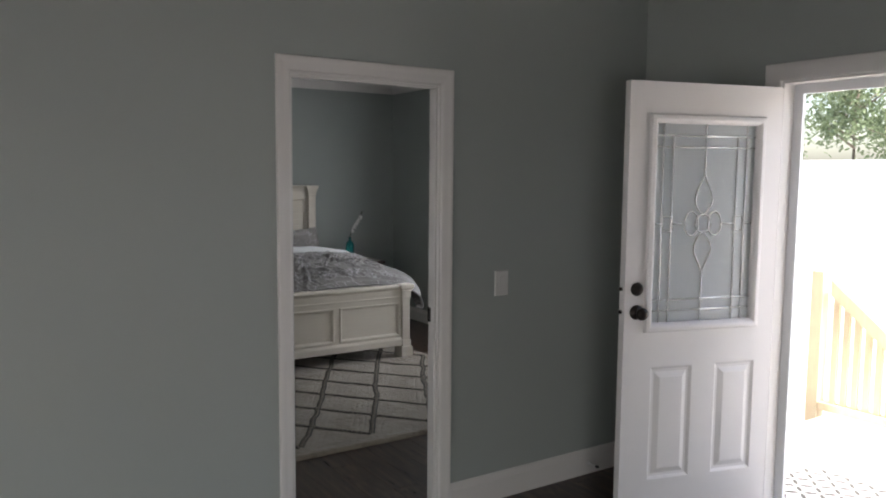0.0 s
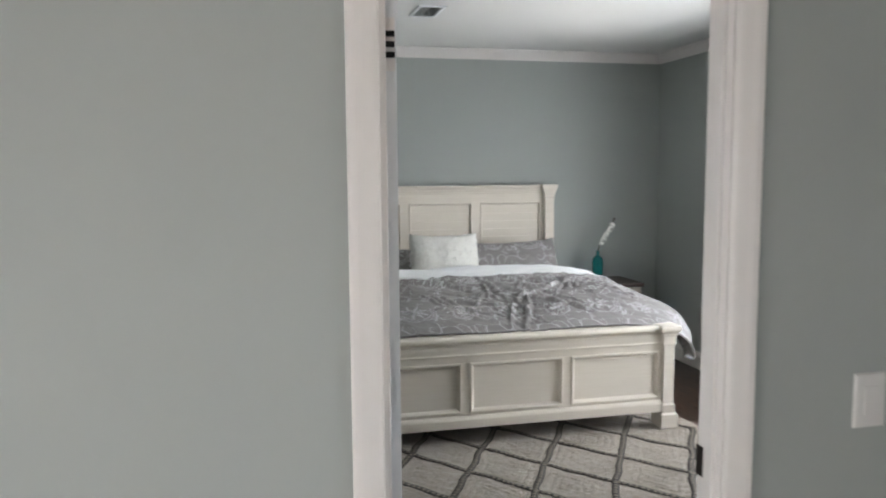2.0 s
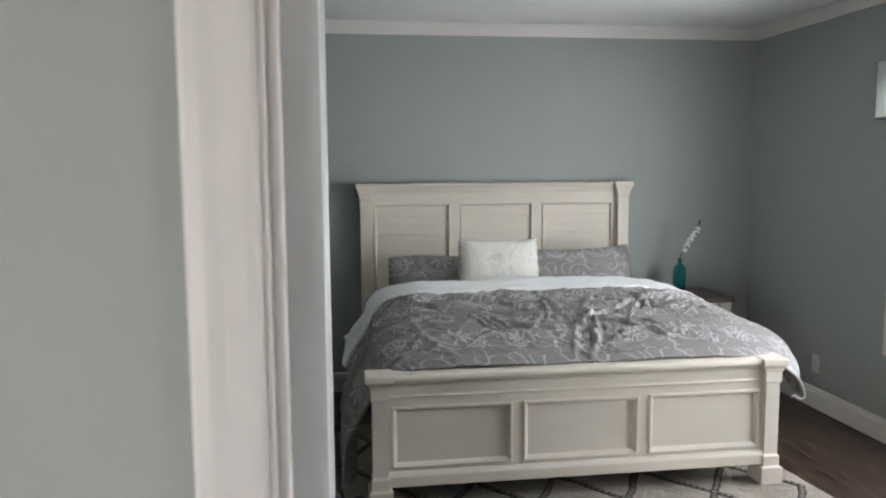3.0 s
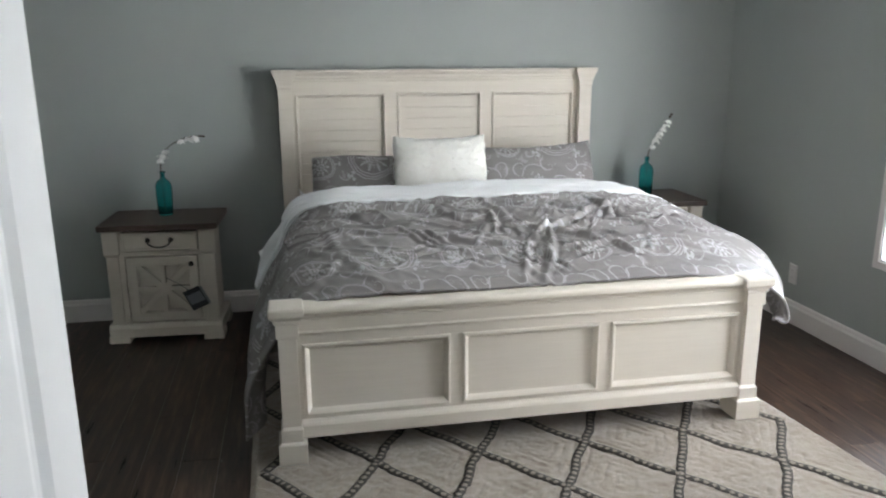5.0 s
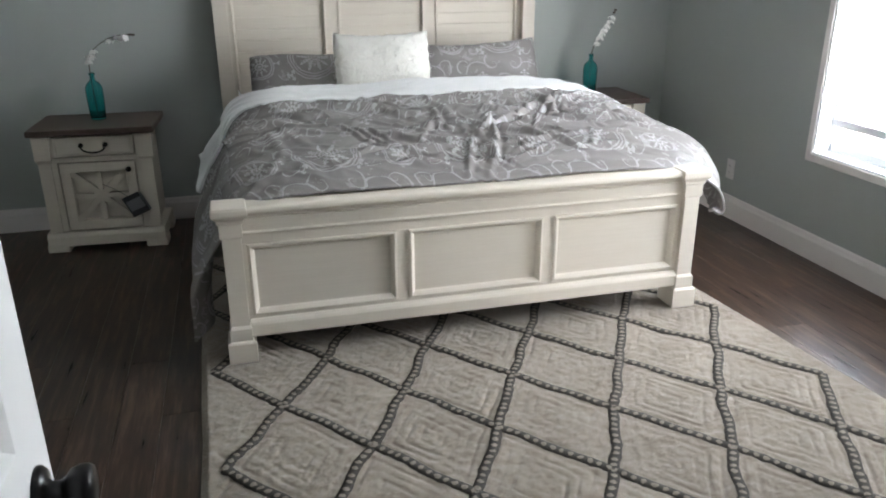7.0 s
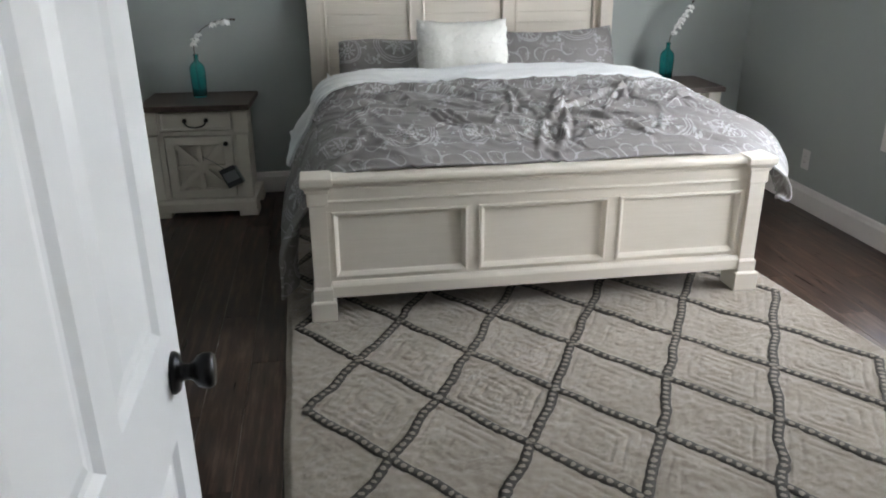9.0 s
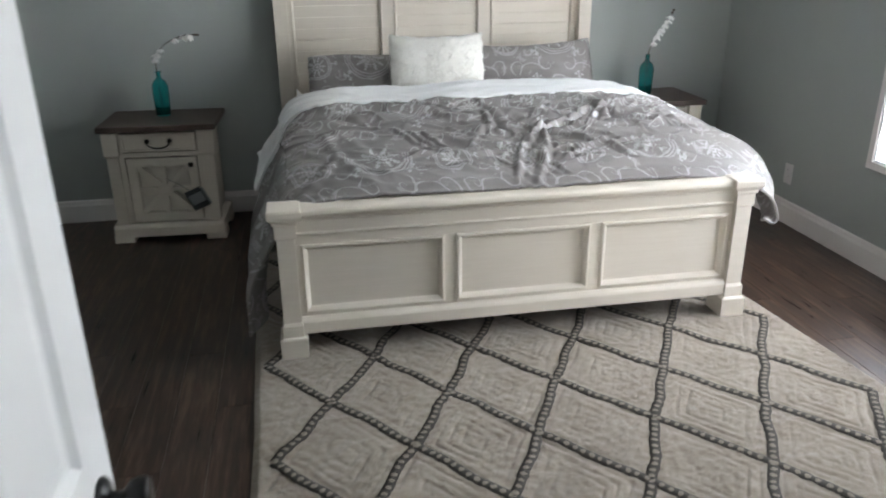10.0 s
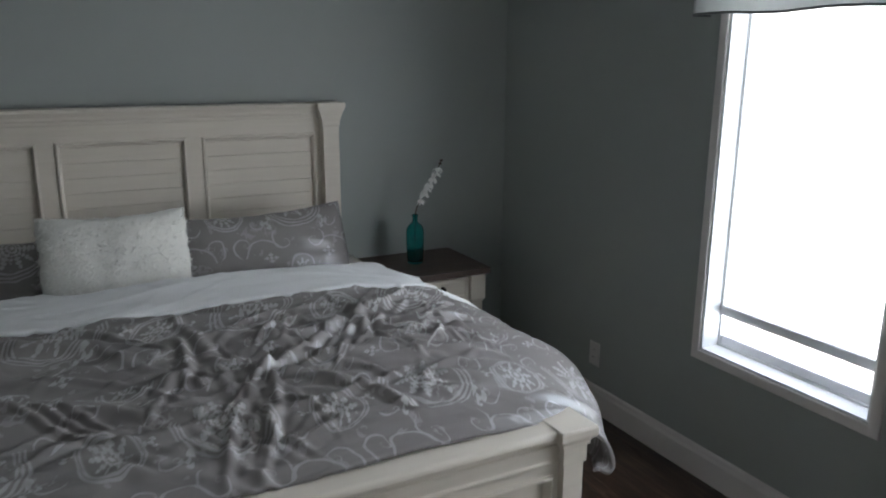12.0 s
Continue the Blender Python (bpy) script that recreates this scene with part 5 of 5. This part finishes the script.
for i in range(9):
    for j in range(15):
        c = Vector((4.18 + i * 0.07, 1.985 + j * 0.066, -0.0115))
        bm = bmesh.new()
        a = 0.8 if (i + j) % 2 else -0.8
        d = Vector((math.cos(a), math.sin(a), 0))
        n2 = Vector((-d.y, d.x, 0))
        ring = [bm.verts.new(c + d * 0.034 * math.cos(t) + n2 * 0.011 * math.sin(t) + Vector((0, 0, 0.002))) for t in [k * math.pi / 5 for k in range(10)]]
        bm.faces.new(ring)
        low = [bm.verts.new(v.co - Vector((0, 0, 0.003))) for v in ring]
        for k in range(10):
            bm.faces.new((ring[k], low[k], low[(k + 1) % 10], ring[(k + 1) % 10]))
        wpart("leaf_motif", bm, DARKMAT, dmat)

fence = thing("fence", "white board fence across the yard", "fence", (30, 18, -0.62))
FENCE = paint("white_fence_paint", (0.80, 0.80, 0.80), 0.5, 0.03, 40, 0.1)
fm = None
for k in range(60):
    y = -14 + k * 0.95
    if fm is None:
        o = wpart("fence_panel", boxes((27.0, 27.05, y, y + 0.93, -0.62, 2.25)), FENCE, fence, bevel=0.01)
        fm = o.data
    else:
        o = new("fence_panel", fm)
        o.parent = fence
        inside(o)
        o.location = (0, 0.95 * k, 0)


def leaf_mat():
    m = mat("tree_leaves", (0.07, 0.11, 0.05), 0.6)
    n = Net(m)
    g = n.noise(n.coord(), 1.3, 3.0)
    n.colour(n.mix(g, (0.075, 0.11, 0.05), (0.12, 0.16, 0.08)))
    return m


BARK, LEAVES = pine("tree_bark", (0.10, 0.08, 0.06), (0.17, 0.14, 0.11)), leaf_mat()


def tree(x, y, tall, seed):
    rng = random.Random(seed)
    t = thing("tree", "leafy green tree beyond the white fence", "tree", (x, y, -0.62), group="trees behind the fence")
    trunk = tube([(0, 0, 0), (0.1, 0.05, tall * 0.3), (0.0, 0.1, tall * 0.6), (0.15, 0, tall * 0.9)], 0.22, 10, 0.25)
    tr = part("trunk", trunk, BARK, t, smooth=True)
    clumps = []
    for k in range(9):
        a, z = k * 2.4 + rng.random(), tall * rng.uniform(0.35, 0.85)
        e = Vector((math.cos(a), math.sin(a), 0)) * tall * rng.uniform(0.15, 0.30) + Vector((0, 0, z + tall * 0.12))
        part("limb", tube([(0, 0, z), e * 0.55 + Vector((0, 0, z * 0.45)), e], 0.07, 7, 0.3), BARK, tr, smooth=True)
        clumps += [(e, tall * rng.uniform(0.09, 0.15)) for _ in range(1)] + [(e * rng.uniform(0.5, 0.9) + Vector((0, 0, tall * rng.uniform(0.02, 0.3))), tall * 0.1)]
    vs, fs = [], []
    for _ in range(3600):
        c, rad = clumps[rng.randrange(len(clumps))]
        p = c + Vector((rng.gauss(0, 1), rng.gauss(0, 1), rng.gauss(0, 0.8))) * rad * 0.6
        d, e = Vector((rng.uniform(-1, 1), rng.uniform(-1, 1), rng.uniform(-1, 1))).normalized() * 0.13, Vector((rng.uniform(-1, 1), rng.uniform(-1, 1), rng.uniform(-1, 1))).normalized() * 0.07
        b0 = len(vs)
        vs += [tuple(p - d), tuple(p + e), tuple(p + d), tuple(p - e)]
        fs.append((b0, b0 + 1, b0 + 2, b0 + 3))
    me = bpy.data.meshes.new("crown")
    me.from_pydata(vs, [], fs)
    me.materials.append(LEAVES)
    c = new("crown", me)
    c.parent = t
    return t


for k, (x, y, tall) in enumerate(((38, 21, 8.0), (36, 16.5, 9.0), (41, 26, 8.5), (37, 11, 7.5), (43, 5, 9), (39, -3, 8))):
    tree(x, y, tall, 20 + k)

# ---- floor planks ----
PW, PLEN = 0.152, 1.22
mesh_plank = None
floor = bpy.data.objects["floor"]
vs, fs = [], []
count = 0
for (x0, x1, y0, y1) in ((XL, XR, YD, YN), (LX, XE, LY, YD)):
    row = 0
    x = x0
    while x < x1 - 0.001:
        w = min(PW, x1 - x)
        y = y0 - (row * 0.43) % PLEN
        while y < y1 - 0.001:
            a, b = max(y, y0), min(y + PLEN, y1)
            if b - a > 0.01:
                near = (y0 == YD) or (x > 0.9 and a > 0.2)
                if near and count < 330:
                    count += 1
                    if mesh_plank is None:
                        bm = boxes((-PW / 2, PW / 2, -PLEN / 2, PLEN / 2, -0.0025, 0.0025))
                        mesh_plank = bpy.data.meshes.new("plank")
                        bm.to_mesh(mesh_plank)
                        bm.free()
                        mesh_plank.materials.append(PLANK)
                    o = new("plank", mesh_plank)
                    o.parent = floor
                    o.matrix_basis = Matrix.Translation((x + w / 2, (a + b) / 2, -0.0025)) @ Matrix.Diagonal(((w - 0.0016) / PW, (b - a - 0.0016) / PLEN, 1, 1))
                else:
                    n0 = len(vs)
                    vs += [(x + 0.0008, a + 0.0008, 0), (x + w - 0.0008, a + 0.0008, 0), (x + w - 0.0008, b - 0.0008, 0), (x + 0.0008, b - 0.0008, 0)]
                    fs.append((n0, n0 + 1, n0 + 2, n0 + 3))
            y += PLEN
        x += PW
        row += 1
me = bpy.data.meshes.new("far_planks")
me.from_pydata(vs, [], fs)
me.materials.append(PLANK)
o = new("far_planks", me)
o.parent = floor
o["kind"] = "stuff"
